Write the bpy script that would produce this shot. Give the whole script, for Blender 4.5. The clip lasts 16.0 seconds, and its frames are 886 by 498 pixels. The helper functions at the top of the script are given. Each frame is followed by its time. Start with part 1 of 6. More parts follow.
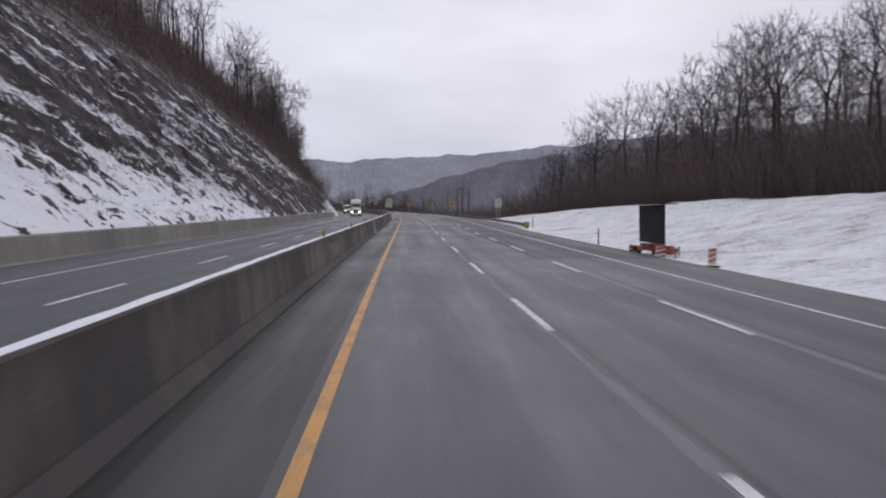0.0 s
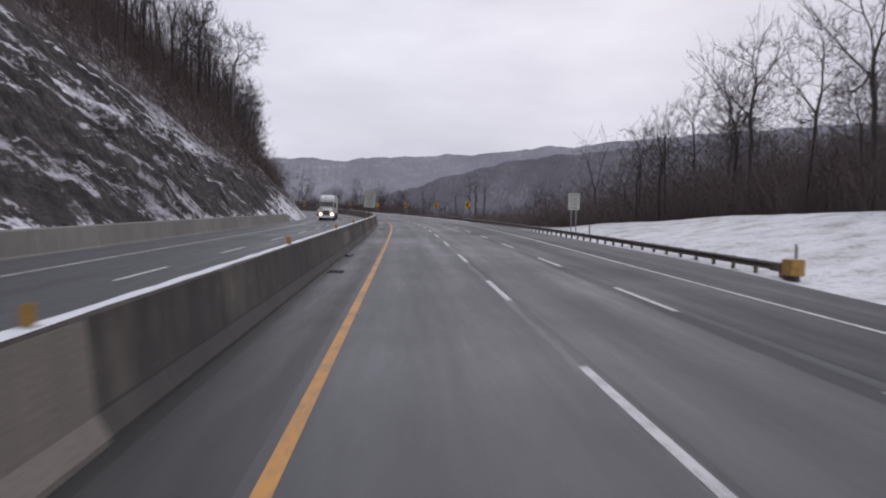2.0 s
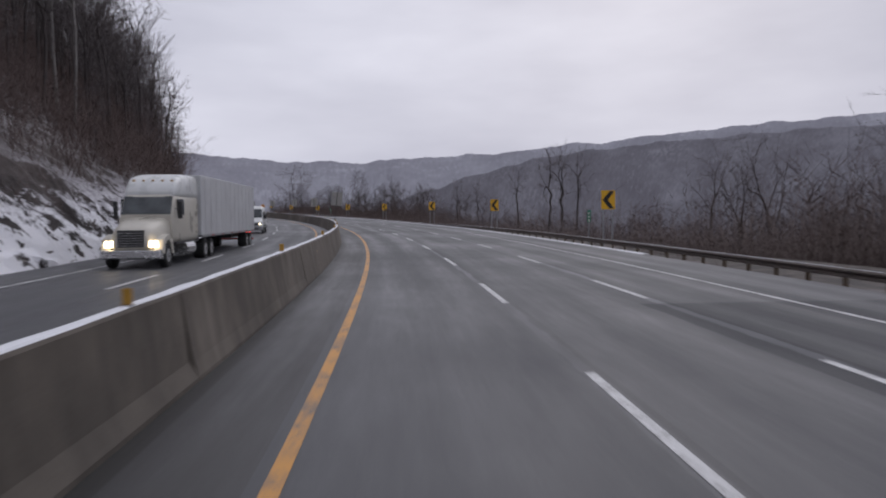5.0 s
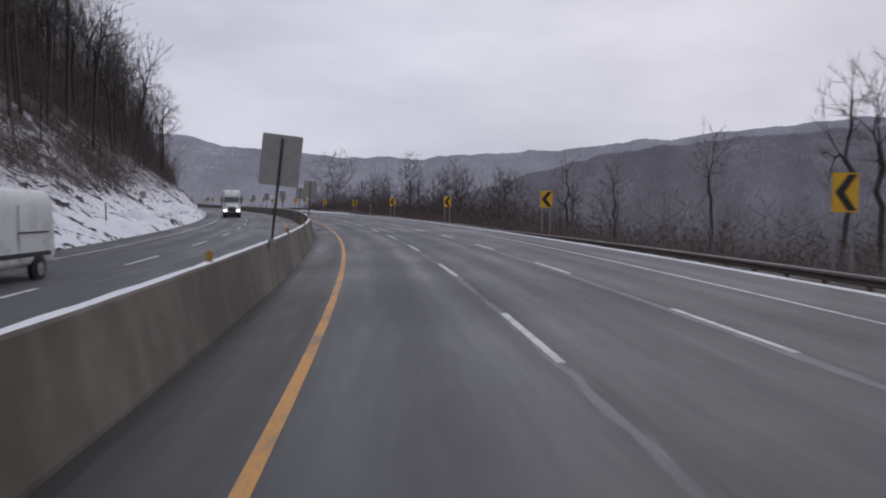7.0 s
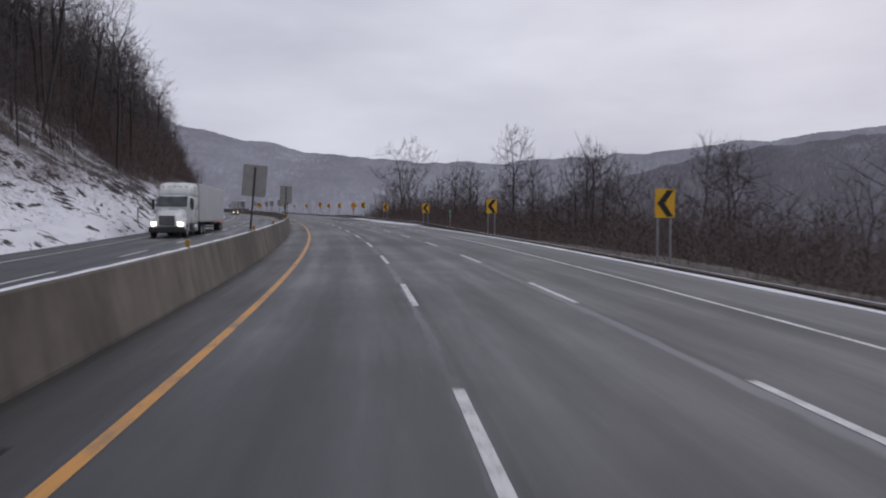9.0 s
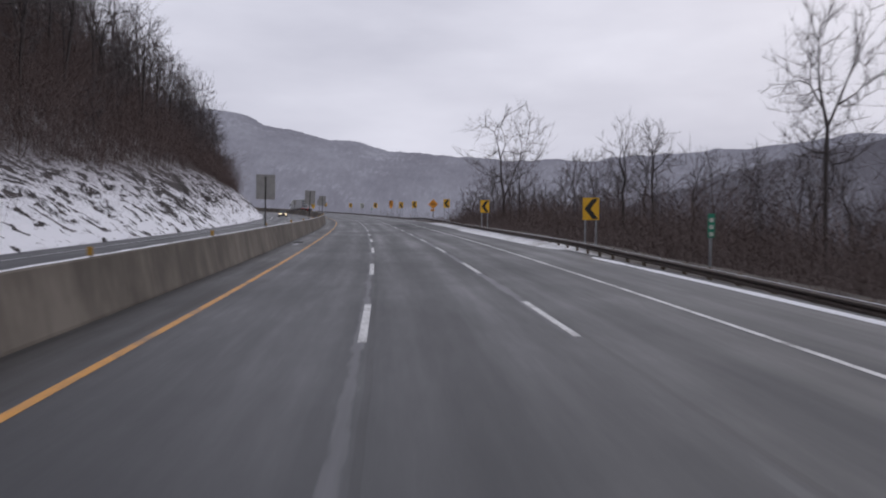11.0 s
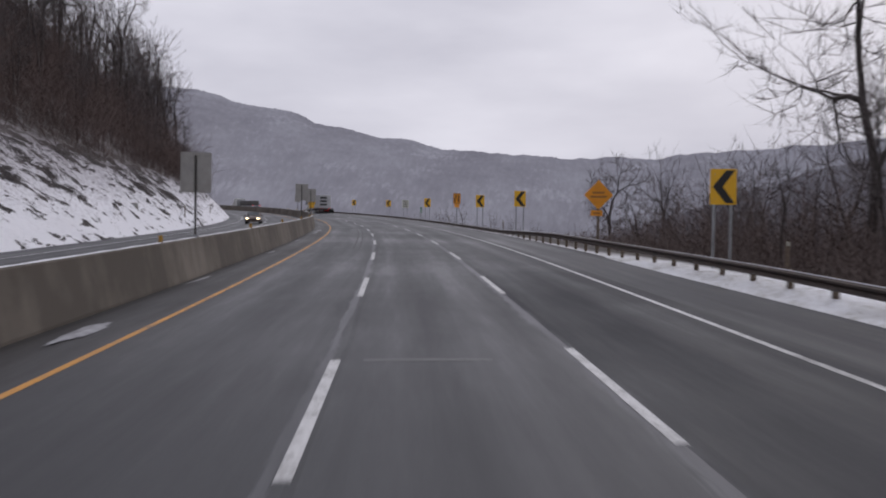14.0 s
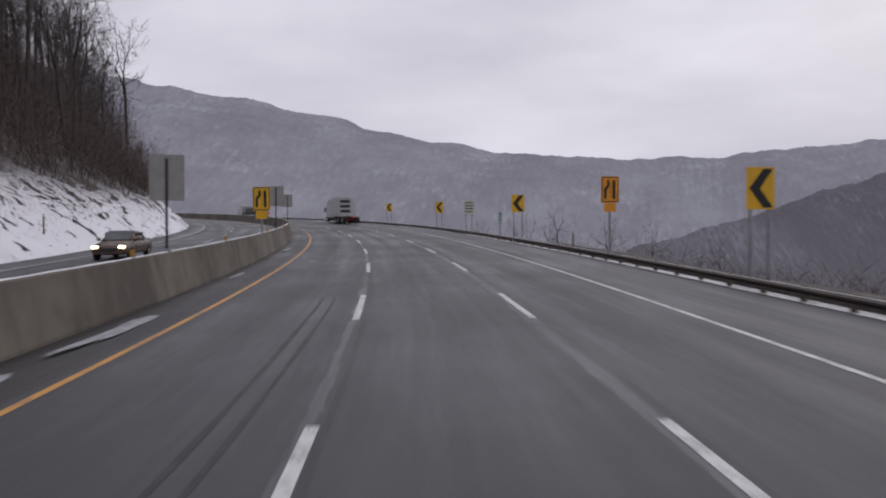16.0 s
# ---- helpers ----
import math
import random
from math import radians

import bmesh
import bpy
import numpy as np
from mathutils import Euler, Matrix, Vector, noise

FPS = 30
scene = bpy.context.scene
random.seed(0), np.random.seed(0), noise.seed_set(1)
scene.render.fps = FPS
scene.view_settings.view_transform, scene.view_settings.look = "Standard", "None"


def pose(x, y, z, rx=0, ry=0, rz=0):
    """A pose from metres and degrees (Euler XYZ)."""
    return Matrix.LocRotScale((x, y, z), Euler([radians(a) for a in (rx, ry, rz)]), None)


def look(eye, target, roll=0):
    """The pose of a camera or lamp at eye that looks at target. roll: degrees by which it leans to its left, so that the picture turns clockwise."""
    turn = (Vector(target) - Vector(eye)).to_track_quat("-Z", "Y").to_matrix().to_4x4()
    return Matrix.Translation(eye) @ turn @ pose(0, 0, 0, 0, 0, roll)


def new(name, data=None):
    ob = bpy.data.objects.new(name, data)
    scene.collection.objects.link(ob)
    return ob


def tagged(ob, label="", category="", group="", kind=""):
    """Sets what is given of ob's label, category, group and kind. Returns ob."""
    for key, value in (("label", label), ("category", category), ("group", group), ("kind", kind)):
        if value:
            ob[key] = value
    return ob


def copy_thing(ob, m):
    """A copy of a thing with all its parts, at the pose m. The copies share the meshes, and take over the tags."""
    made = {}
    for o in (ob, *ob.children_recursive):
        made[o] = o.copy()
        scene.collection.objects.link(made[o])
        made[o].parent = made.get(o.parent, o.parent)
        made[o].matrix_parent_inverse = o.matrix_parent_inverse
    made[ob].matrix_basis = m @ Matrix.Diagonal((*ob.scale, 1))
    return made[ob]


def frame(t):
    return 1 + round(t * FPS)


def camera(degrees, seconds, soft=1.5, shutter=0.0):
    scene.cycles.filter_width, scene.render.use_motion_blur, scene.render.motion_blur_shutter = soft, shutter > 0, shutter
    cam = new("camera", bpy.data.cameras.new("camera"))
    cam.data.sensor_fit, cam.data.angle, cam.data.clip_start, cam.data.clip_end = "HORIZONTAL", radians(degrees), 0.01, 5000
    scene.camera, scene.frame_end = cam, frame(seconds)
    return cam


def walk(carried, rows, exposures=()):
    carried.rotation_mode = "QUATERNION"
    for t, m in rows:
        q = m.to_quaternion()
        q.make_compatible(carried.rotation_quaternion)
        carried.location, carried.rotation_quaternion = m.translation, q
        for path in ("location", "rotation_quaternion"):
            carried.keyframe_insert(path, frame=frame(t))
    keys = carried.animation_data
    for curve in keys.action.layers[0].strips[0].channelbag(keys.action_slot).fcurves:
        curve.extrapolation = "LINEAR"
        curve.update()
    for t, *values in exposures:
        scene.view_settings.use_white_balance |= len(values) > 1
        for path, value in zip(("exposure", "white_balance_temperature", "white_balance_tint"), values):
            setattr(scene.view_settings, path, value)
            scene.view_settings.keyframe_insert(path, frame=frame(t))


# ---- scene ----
# ---------------------------------------------------------------- camera
cam = camera(62.8, 16.0, soft=2.0, shutter=0.22)
PATH = [
    (0.0, pose(0.885, -7.901, 2.185, 87.125, -0.166, -3.247)),
    (0.5, pose(0.980, 6.321, 2.264, 87.320, -0.459, -3.205)),
    (1.0, pose(1.086, 20.381, 2.356, 87.449, -0.483, -3.275)),
    (1.5, pose(1.157, 34.552, 2.459, 87.091, -0.616, -3.513)),
    (2.0, pose(1.367, 48.859, 2.573, 87.210, -0.829, -3.507)),
    (2.5, pose(1.577, 63.291, 2.699, 87.323, -0.232, -3.365)),
    (3.0, pose(1.733, 77.461, 2.832, 87.372, -0.273, -3.043)),
    (3.5, pose(1.872, 91.427, 2.965, 87.112, 0.469, -2.890)),
    (4.0, pose(1.933, 105.429, 3.084, 87.262, 0.452, -2.498)),
    (4.5, pose(1.871, 119.407, 3.190, 87.311, 0.454, -2.272)),
    (5.0, pose(1.645, 133.360, 3.286, 87.361, 0.456, -1.821)),
    (5.5, pose(1.223, 147.296, 3.378, 87.411, 0.457, -1.057)),
    (6.0, pose(0.568, 161.217, 3.465, 87.460, 0.459, 0.019)),
    (6.5, pose(-0.351, 175.125, 3.565, 87.510, 0.460, 1.316)),
    (7.0, pose(-1.575, 189.013, 3.691, 87.168, -0.226, 2.770)),
    (7.5, pose(-3.058, 202.562, 3.838, 87.666, -0.136, 4.130)),
    (8.0, pose(-4.896, 216.199, 4.001, 87.574, -0.087, 5.579)),
    (8.5, pose(-7.105, 229.971, 4.173, 87.766, -0.014, 7.232)),
    (9.0, pose(-9.692, 243.573, 4.354, 87.604, -0.221, 9.045)),
    (9.5, pose(-12.637, 256.708, 4.544, 87.927, -0.559, 10.824)),
    (10.0, pose(-15.972, 269.737, 4.750, 87.792, -0.448, 12.599)),
    (10.5, pose(-19.668, 282.653, 4.971, 87.657, -0.336, 14.254)),
    (11.0, pose(-23.697, 295.447, 5.180, 87.522, -0.225, 15.700)),
    (11.5, pose(-28.017, 308.120, 5.368, 87.387, -0.114, 16.908)),
    (12.0, pose(-32.586, 320.679, 5.536, 87.252, -0.002, 17.882)),
    (12.5, pose(-37.358, 333.138, 5.687, 87.596, -0.238, 18.768)),
    (13.0, pose(-42.133, 345.231, 5.822, 87.602, -0.105, 19.295)),
    (13.5, pose(-47.089, 357.318, 5.945, 87.640, -0.357, 19.553)),
    (14.0, pose(-52.066, 369.538, 6.089, 87.523, -0.364, 19.816)),
    (14.5, pose(-57.161, 381.693, 6.265, 87.901, 0.897, 20.472)),
    (15.0, pose(-62.433, 393.825, 6.472, 88.101, 1.102, 21.453)),
    (15.5, pose(-67.845, 405.683, 6.675, 87.480, 0.699, 22.900)),
    (16.0, pose(-73.460, 417.352, 6.862, 87.947, 0.529, 23.834)),
]
walk(cam, PATH, [(0.0, 0.02, 6400, 13), (3.0, 0.0, 6400, 13), (4.0, -0.12, 6380, 13), (6.5, -0.15, 6330, 12.5), (7.6, -0.24, 6300, 12.5), (9.0, -0.2, 6330, 12.5), (9.6, -0.15, 6340, 12.5), (12.5, -0.06, 6480, 13), (14.5, -0.1, 6560, 13), (15.5, -0.18, 6580, 13), (16.0, -0.09, 6600, 13)])

# ---------------------------------------------------------------- light: an overcast winter sky
world = bpy.data.worlds.new("overcast")
scene.world = world
world.use_nodes = True
wn, wl = world.node_tree.nodes, world.node_tree.links
wn.clear()
w_out = wn.new("ShaderNodeOutputWorld")
w_bg = wn.new("ShaderNodeBackground")
w_sky = wn.new("ShaderNodeTexSky")
w_sky.sky_type = "NISHITA"
w_sky.sun_disc = False
w_sky.sun_elevation = radians(30)
w_sky.sun_rotation = radians(20)
w_sky.dust_density = 6.0
w_sky.air_density = 2.0
w_gain = wn.new("ShaderNodeMixRGB")
w_gain.blend_type = "MULTIPLY"
w_gain.inputs[0].default_value = 1.0
w_gain.inputs[2].default_value = (0.05, 0.05, 0.05, 1)
w_co = wn.new("ShaderNodeTexCoord")
w_map = wn.new("ShaderNodeMapping")
w_map.inputs["Scale"].default_value = (1.0, 1.0, 3.2)
w_noise = wn.new("ShaderNodeTexNoise")
w_noise.inputs["Scale"].default_value = 2.3
w_noise.inputs["Detail"].default_value = 5.0
w_noise.inputs["Roughness"].default_value = 0.48
w_ramp = wn.new("ShaderNodeValToRGB")
w_ramp.color_ramp.elements[0].position = 0.33
w_ramp.color_ramp.elements[0].color = (0.585, 0.595, 0.685, 1)
w_ramp.color_ramp.elements[1].position = 0.68
w_ramp.color_ramp.elements[1].color = (0.815, 0.825, 0.915, 1)
w_mix = wn.new("ShaderNodeMixRGB")
w_mix.inputs[0].default_value = 0.96
wl.new(w_sky.outputs[0], w_gain.inputs[1])
wl.new(w_co.outputs["Generated"], w_map.inputs["Vector"])
wl.new(w_map.outputs[0], w_noise.inputs["Vector"])
wl.new(w_noise.outputs[0], w_ramp.inputs[0])
wl.new(w_gain.outputs[0], w_mix.inputs[1])
wl.new(w_ramp.outputs[0], w_mix.inputs[2])
wl.new(w_mix.outputs[0], w_bg.inputs["Color"])
w_bg.inputs["Strength"].default_value = 1.0
wl.new(w_bg.outputs[0], w_out.inputs["Surface"])

sun_data = bpy.data.lights.new("sun", "SUN")
sun_data.energy = 0.5
sun_data.angle = radians(40)
sun_data.color = (1.0, 0.97, 0.94)
sun = new("sun", sun_data)
sun.matrix_world = look((0, 0, 60), (-17, -47, 0))

# ---------------------------------------------------------------- the road's line in plan and height
# s runs along the yellow line, o to its right, h above the road
STEP = 40.0
KAPPA = [-5.9, -3.5, -0.9, 1.0, 6.4, 17.7, 23.2, 22.7, 18.2, 8.9, 3.1, 10.4, 20.3, 27.2, 33.9, 40.6, 40.6, 40.6, 40.6, 40.6]
GRADE = [0.01, 0.58, 0.79, 0.99, 0.7, 0.61, 1.14, 1.32, 1.69, 1.22, 0.91, 1.65, 1.29, 2.11, 2.3, 2.32, 2.32, 2.32, 2.32, 2.32]
S_AX = np.arange(-40.0, 760.0, 1.0)
_knots = np.arange(len(KAPPA)) * STEP - 40.0
_k = np.interp(S_AX, _knots, KAPPA) * 1e-4
_g = np.interp(S_AX, _knots, GRADE) * 1e-2


def _run(v):
    a = np.concatenate([[0.0], np.cumsum((v[1:] + v[:-1]) / 2)])
    return a - np.interp(0.0, S_AX, a)


R_TH = _run(_k)
R_X, R_Y, R_Z = _run(-np.sin(R_TH)), _run(np.cos(R_TH)), _run(_g)


def road_xyz(s, o, h=0.0):
    """World place of road coordinates, for numbers or arrays; past the ends the line runs straight on."""
    s = np.asarray(s, float)
    o = np.asarray(o, float)
    c = np.clip(s, S_AX[0], S_AX[-1])
    t = np.interp(c, S_AX, R_TH)
    over = s - c
    x = np.interp(c, S_AX, R_X) + o * np.cos(t) - over * np.sin(t)
    y = np.interp(c, S_AX, R_Y) + o * np.sin(t) + over * np.cos(t)
    return x, y, np.interp(c, S_AX, R_Z) + h


def at(s, o, h=0.0, turn=0.0):
    """Pose at road coordinates: x to the road's right, y along it, z up; turn in degrees."""
    x, y, z = road_xyz(s, o, h)
    t = math.degrees(float(np.interp(s, S_AX, R_TH)))
    return pose(float(x), float(y), float(z), 0, 0, t + turn)


def edge_o(s):
    """Offset of the right edge line."""
    w = np.interp(s, np.arange(8) * 80.0, [-0.9, -0.76, -0.36, -0.01, -0.25, -0.09, 0.03, 0.03])
    return 10.84 + w


def lane2_o(s):
    return 7.28 + np.interp(s, np.arange(8) * 80.0, [-0.15, -0.19, -0.03, 0.25, 0.02, 0.05, 0.11, 0.09])


def smooth(a, b, v):
    t = np.clip((np.asarray(v, float) - a) / (b - a), 0, 1)
    return t * t * (3 - 2 * t)


# ---------------------------------------------------------------- materials
def nodes_of(name):
    m = bpy.data.materials.new(name)
    m.use_nodes = True
    n, l = m.node_tree.nodes, m.node_tree.links
    return m, n, l, n["Principled BSDF"]


def tex_noise(n, l, vec, scale, detail=4.0, rough=0.55):
    t = n.new("ShaderNodeTexNoise")
    t.inputs["Scale"].default_value = scale
    t.inputs["Detail"].default_value = detail
    t.inputs["Roughness"].default_value = rough
    if vec is not None:
        l.new(vec, t.inputs["Vector"])
    return t.outputs[0]


def ramp(n, l, fac, stops):
    r = n.new("ShaderNodeValToRGB")
    e = r.color_ramp.elements
    while len(e) < len(stops):
        e.new(0.5)
    for k, (p, c) in zip(e, stops):
        k.position = p
        k.color = (c, c, c, 1) if isinstance(c, (int, float)) else (*c, 1)
    l.new(fac, r.inputs[0])
    return r.outputs[0]


def mixed(n, l, fac, a, b, kind="MIX"):
    m = n.new("ShaderNodeMixRGB")
    m.blend_type = kind
    for sock, v in ((m.inputs[0], fac), (m.inputs[1], a), (m.inputs[2], b)):
        if isinstance(v, (int, float)):
            sock.default_value = v if sock.type == "VALUE" else (v, v, v, 1)
        elif isinstance(v, tuple):
            sock.default_value = (*v, 1)
        else:
            l.new(v, sock)
    return m.outputs[0]


def maths(n, l, op, a, b=0.0):
    m = n.new("ShaderNodeMath")
    m.operation = op
    for sock, v in zip(m.inputs, (a, b)):
        if isinstance(v, (int, float)):
            sock.default_value = v
        else:
            l.new(v, sock)
    return m.outputs[0]


def bumped(n, l, bsdf, height, strength=0.4, dist=0.02):
    b = n.new("ShaderNodeBump")
    b.inputs["Strength"].default_value = strength
    b.inputs["Distance"].default_value = dist
    l.new(height, b.inputs["Height"])
    l.new(b.outputs[0], bsdf.inputs["Normal"])


def where(n, l, scale=None):
    c = n.new("ShaderNodeTexCoord").outputs["Object"]
    if scale is None:
        return c
    m = n.new("ShaderNodeMapping")
    m.inputs["Scale"].default_value = scale
    l.new(c, m.inputs["Vector"])
    return m.outputs[0]


def plain(name, colour, rough=0.5, metal=0.0, var=0.25, scale=6.0, bump=0.15):
    """A paint, metal or plastic with fine and coarse variation."""
    m, n, l, b = nodes_of(name)
    v = where(n, l)
    f = tex_noise(n, l, v, scale, 5.0)
    g = tex_noise(n, l, v, scale * 9, 3.0)
    k = maths(n, l, "ADD", maths(n, l, "MULTIPLY", f, 0.65), maths(n, l, "MULTIPLY", g, 0.35))
    dark = tuple(c * (1 - var) for c in colour)
    light = tuple(min(1.0, c * (1 + var * 0.6)) for c in colour)
    l.new(ramp(n, l, k, [(0.35, dark), (0.65, light)]), b.inputs["Base Color"])
    l.new(ramp(n, l, f, [(0.3, max(0.02, rough - 0.1)), (0.7, min(1.0, rough + 0.12))]), b.inputs["Roughness"])
    b.inputs["Metallic"].default_value = metal
    bumped(n, l, b, g, bump, 0.004)
    return m


def asphalt(name, opposite=False):
    m, n, l, b = nodes_of(name)
    uv = n.new("ShaderNodeUVMap")
    uv.uv_map = "road"
    sep = n.new("ShaderNodeSeparateXYZ")
    l.new(uv.outputs[0], sep.inputs[0])
    o = sep.outputs["Y"]
    s = sep.outputs["X"]
    stretch = n.new("ShaderNodeMapping")
    stretch.inputs["Scale"].default_value = (0.05, 0.9, 1)
    l.new(uv.outputs[0], stretch.inputs["Vector"])
    streak = tex_noise(n, l, stretch.outputs[0], 1.0, 5.0, 0.6)
    blotch = tex_noise(n, l, uv.outputs[0], 0.11, 4.0, 0.55)
    grain = tex_noise(n, l, uv.outputs[0], 38.0, 3.0, 0.7)
    torn = n.new("ShaderNodeMapping")
    torn.inputs["Scale"].default_value = (0.5, 3.2, 1)
    l.new(uv.outputs[0], torn.inputs["Vector"])
    ragged = tex_noise(n, l, torn.outputs[0], 1.0, 6.0, 0.7)
    # two worn wheel paths in each lane
    lane = maths(n, l, "FRACT", maths(n, l, "DIVIDE", maths(n, l, "ADD", o, 36.6), 3.64))
    wheel = maths(n, l, "ABSOLUTE", maths(n, l, "SUBTRACT", maths(n, l, "ABSOLUTE", maths(n, l, "SUBTRACT", lane, 0.5)), 0.25))
    wear = ramp(n, l, wheel, [(0.02, 0.0), (0.2, 1.0)])
    k = maths(n, l, "ADD", maths(n, l, "MULTIPLY", streak, 0.5), maths(n, l, "MULTIPLY", blotch, 0.5))
    col = ramp(n, l, k, [(0.34, (0.048, 0.050, 0.057)), (0.66, (0.086, 0.088, 0.097))])
    col = mixed(n, l, 0.35, col, ramp(n, l, grain, [(0.3, 0.028), (0.72, 0.13)]))
    col = mixed(n, l, maths(n, l, "MULTIPLY", wear, 0.22), col, (0.078, 0.079, 0.086))
    if not opposite:
        # a newer, darker surface on the right-hand lane and shoulder in places, and pale salt on the joints
        right = maths(n, l, "GREATER_THAN", o, 7.35)
        torn_s = maths(n, l, "ADD", s, maths(n, l, "MULTIPLY", maths(n, l, "SUBTRACT", ragged, 0.5), 5.0))
        new_a = maths(n, l, "MULTIPLY", ramp(n, l, maths(n, l, "DIVIDE", torn_s, 1000.0), [(0.370, 0.0), (0.378, 1.0)]), ramp(n, l, maths(n, l, "DIVIDE", torn_s, 1000.0), [(0.395, 1.0), (0.415, 0.0)]))
        new_b = maths(n, l, "MULTIPLY", maths(n, l, "GREATER_THAN", s, 24.0), maths(n, l, "LESS_THAN", s, 150.0))
        wider = maths(n, l, "GREATER_THAN", maths(n, l, "ADD", o, maths(n, l, "MULTIPLY", maths(n, l, "SUBTRACT", blotch, 0.5), 0.3)), 6.72)
        fresh = maths(n, l, "ADD", maths(n, l, "MULTIPLY", right, maths(n, l, "MULTIPLY", new_a, 0.75)), maths(n, l, "MULTIPLY", wider, maths(n, l, "MULTIPLY", new_b, 0.5)))
        # 0 before s = 110, 1 past 190: more salt, darker asphalt
        onward = n.new("ShaderNodeMapRange")
        onward.inputs["From Min"].default_value, onward.inputs["From Max"].default_value = 110.0, 190.0
        l.new(s, onward.inputs["Value"])
        crust = maths(n, l, "ADD", 0.4, maths(n, l, "MULTIPLY", onward.outputs[0], 0.6))
        for line, wide, much in ((3.61, 0.085, 0.75), (7.33, 0.13, 0.9)):
            d = maths(n, l, "ABSOLUTE", maths(n, l, "SUBTRACT", o, line - 0.05))
            d = maths(n, l, "ADD", d, maths(n, l, "MULTIPLY", maths(n, l, "SUBTRACT", ragged, 0.5), 0.4))
            near = ramp(n, l, maths(n, l, "DIVIDE", d, wide * 2), [(0.30, 1.0), (0.56, 0.0)])
            salt = maths(n, l, "MULTIPLY", crust, maths(n, l, "MULTIPLY", near, ramp(n, l, streak, [(0.36, 0.05), (0.54, much)])))
            col = mixed(n, l, salt, col, (0.29, 0.29, 0.31))
            crack = maths(n, l, "ABSOLUTE", maths(n, l, "ADD", maths(n, l, "SUBTRACT", o, line + 0.16), maths(n, l, "MULTIPLY", maths(n, l, "SUBTRACT", blotch, 0.5), 0.25)))
            seam = maths(n, l, "LESS_THAN", crack, 0.05)
            col = mixed(n, l, maths(n, l, "MULTIPLY", seam, 0.6), col, (0.03, 0.03, 0.032))
        col = mixed(n, l, maths(n, l, "MULTIPLY", onward.outputs[0], 0.44), col, (0.030, 0.031, 0.034))
        col = mixed(n, l, maths(n, l, "MULTIPLY", fresh, 0.8), col, (0.022, 0.023, 0.028))
        # gutter grime beside the barrier
        d = maths(n, l, "MULTIPLY", maths(n, l, "LESS_THAN", o, -0.22), ramp(n, l, streak, [(0.35, 0.35), (0.65, 0.8)]))
        col = mixed(n, l, d, col, (0.036, 0.033, 0.031))
        # near-black strip along the barrier's foot
        foot = maths(n, l, "LESS_THAN", maths(n, l, "ADD", o, maths(n, l, "MULTIPLY", maths(n, l, "SUBTRACT", streak, 0.5), 0.2)), -1.40)
        col = mixed(n, l, maths(n, l, "MULTIPLY", foot, 0.8), col, (0.022, 0.021, 0.02))
        sh = maths(n, l, "MULTIPLY", maths(n, l, "GREATER_THAN", o, 11.3), ramp(n, l, blotch, [(0.35, 0.05), (0.6, 0.35)]))
        col = mixed(n, l, sh, col, (0.14, 0.14, 0.147))
    l.new(col, b.inputs["Base Color"])
    damp = maths(n, l, "ADD", maths(n, l, "MULTIPLY", k, 0.78), maths(n, l, "ADD", maths(n, l, "MULTIPLY", ragged, 0.16), maths(n, l, "MULTIPLY", wear, 0.06)))
    wet = ramp(n, l, damp, [(0.38, 0.38), (0.62, 0.70)])
    if opposite:
        l.new(wet, b.inputs["Roughness"])
        b.inputs["Specular IOR Level"].default_value = 0.42
    else:
        l.new(maths(n, l, "ADD", wet, maths(n, l, "MULTIPLY", fresh, 0.12)), b.inputs["Roughness"])
        l.new(maths(n, l, "SUBTRACT", 0.42, maths(n, l, "MULTIPLY", fresh, 0.2)), b.inputs["Specular IOR Level"])
    bumped(n, l, b, grain, 0.35, 0.006)
    return m


def line_paint(name, colour):
    m, n, l, b = nodes_of(name)
    v = where(n, l)
    f = tex_noise(n, l, v, 14.0, 5.0, 0.7)
    g = tex_noise(n, l, v, 1.1, 3.0)
    k = maths(n, l, "ADD", maths(n, l, "MULTIPLY", f, 0.6), maths(n, l, "MULTIPLY", g, 0.4))
    l.new(ramp(n, l, k, [(0.36, (0.13, 0.126, 0.122)), (0.52, colour)]), b.inputs["Base Color"])
    b.inputs["Roughness"].default_value = 0.6
    bumped(n, l, b, f, 0.3, 0.004)
    return m


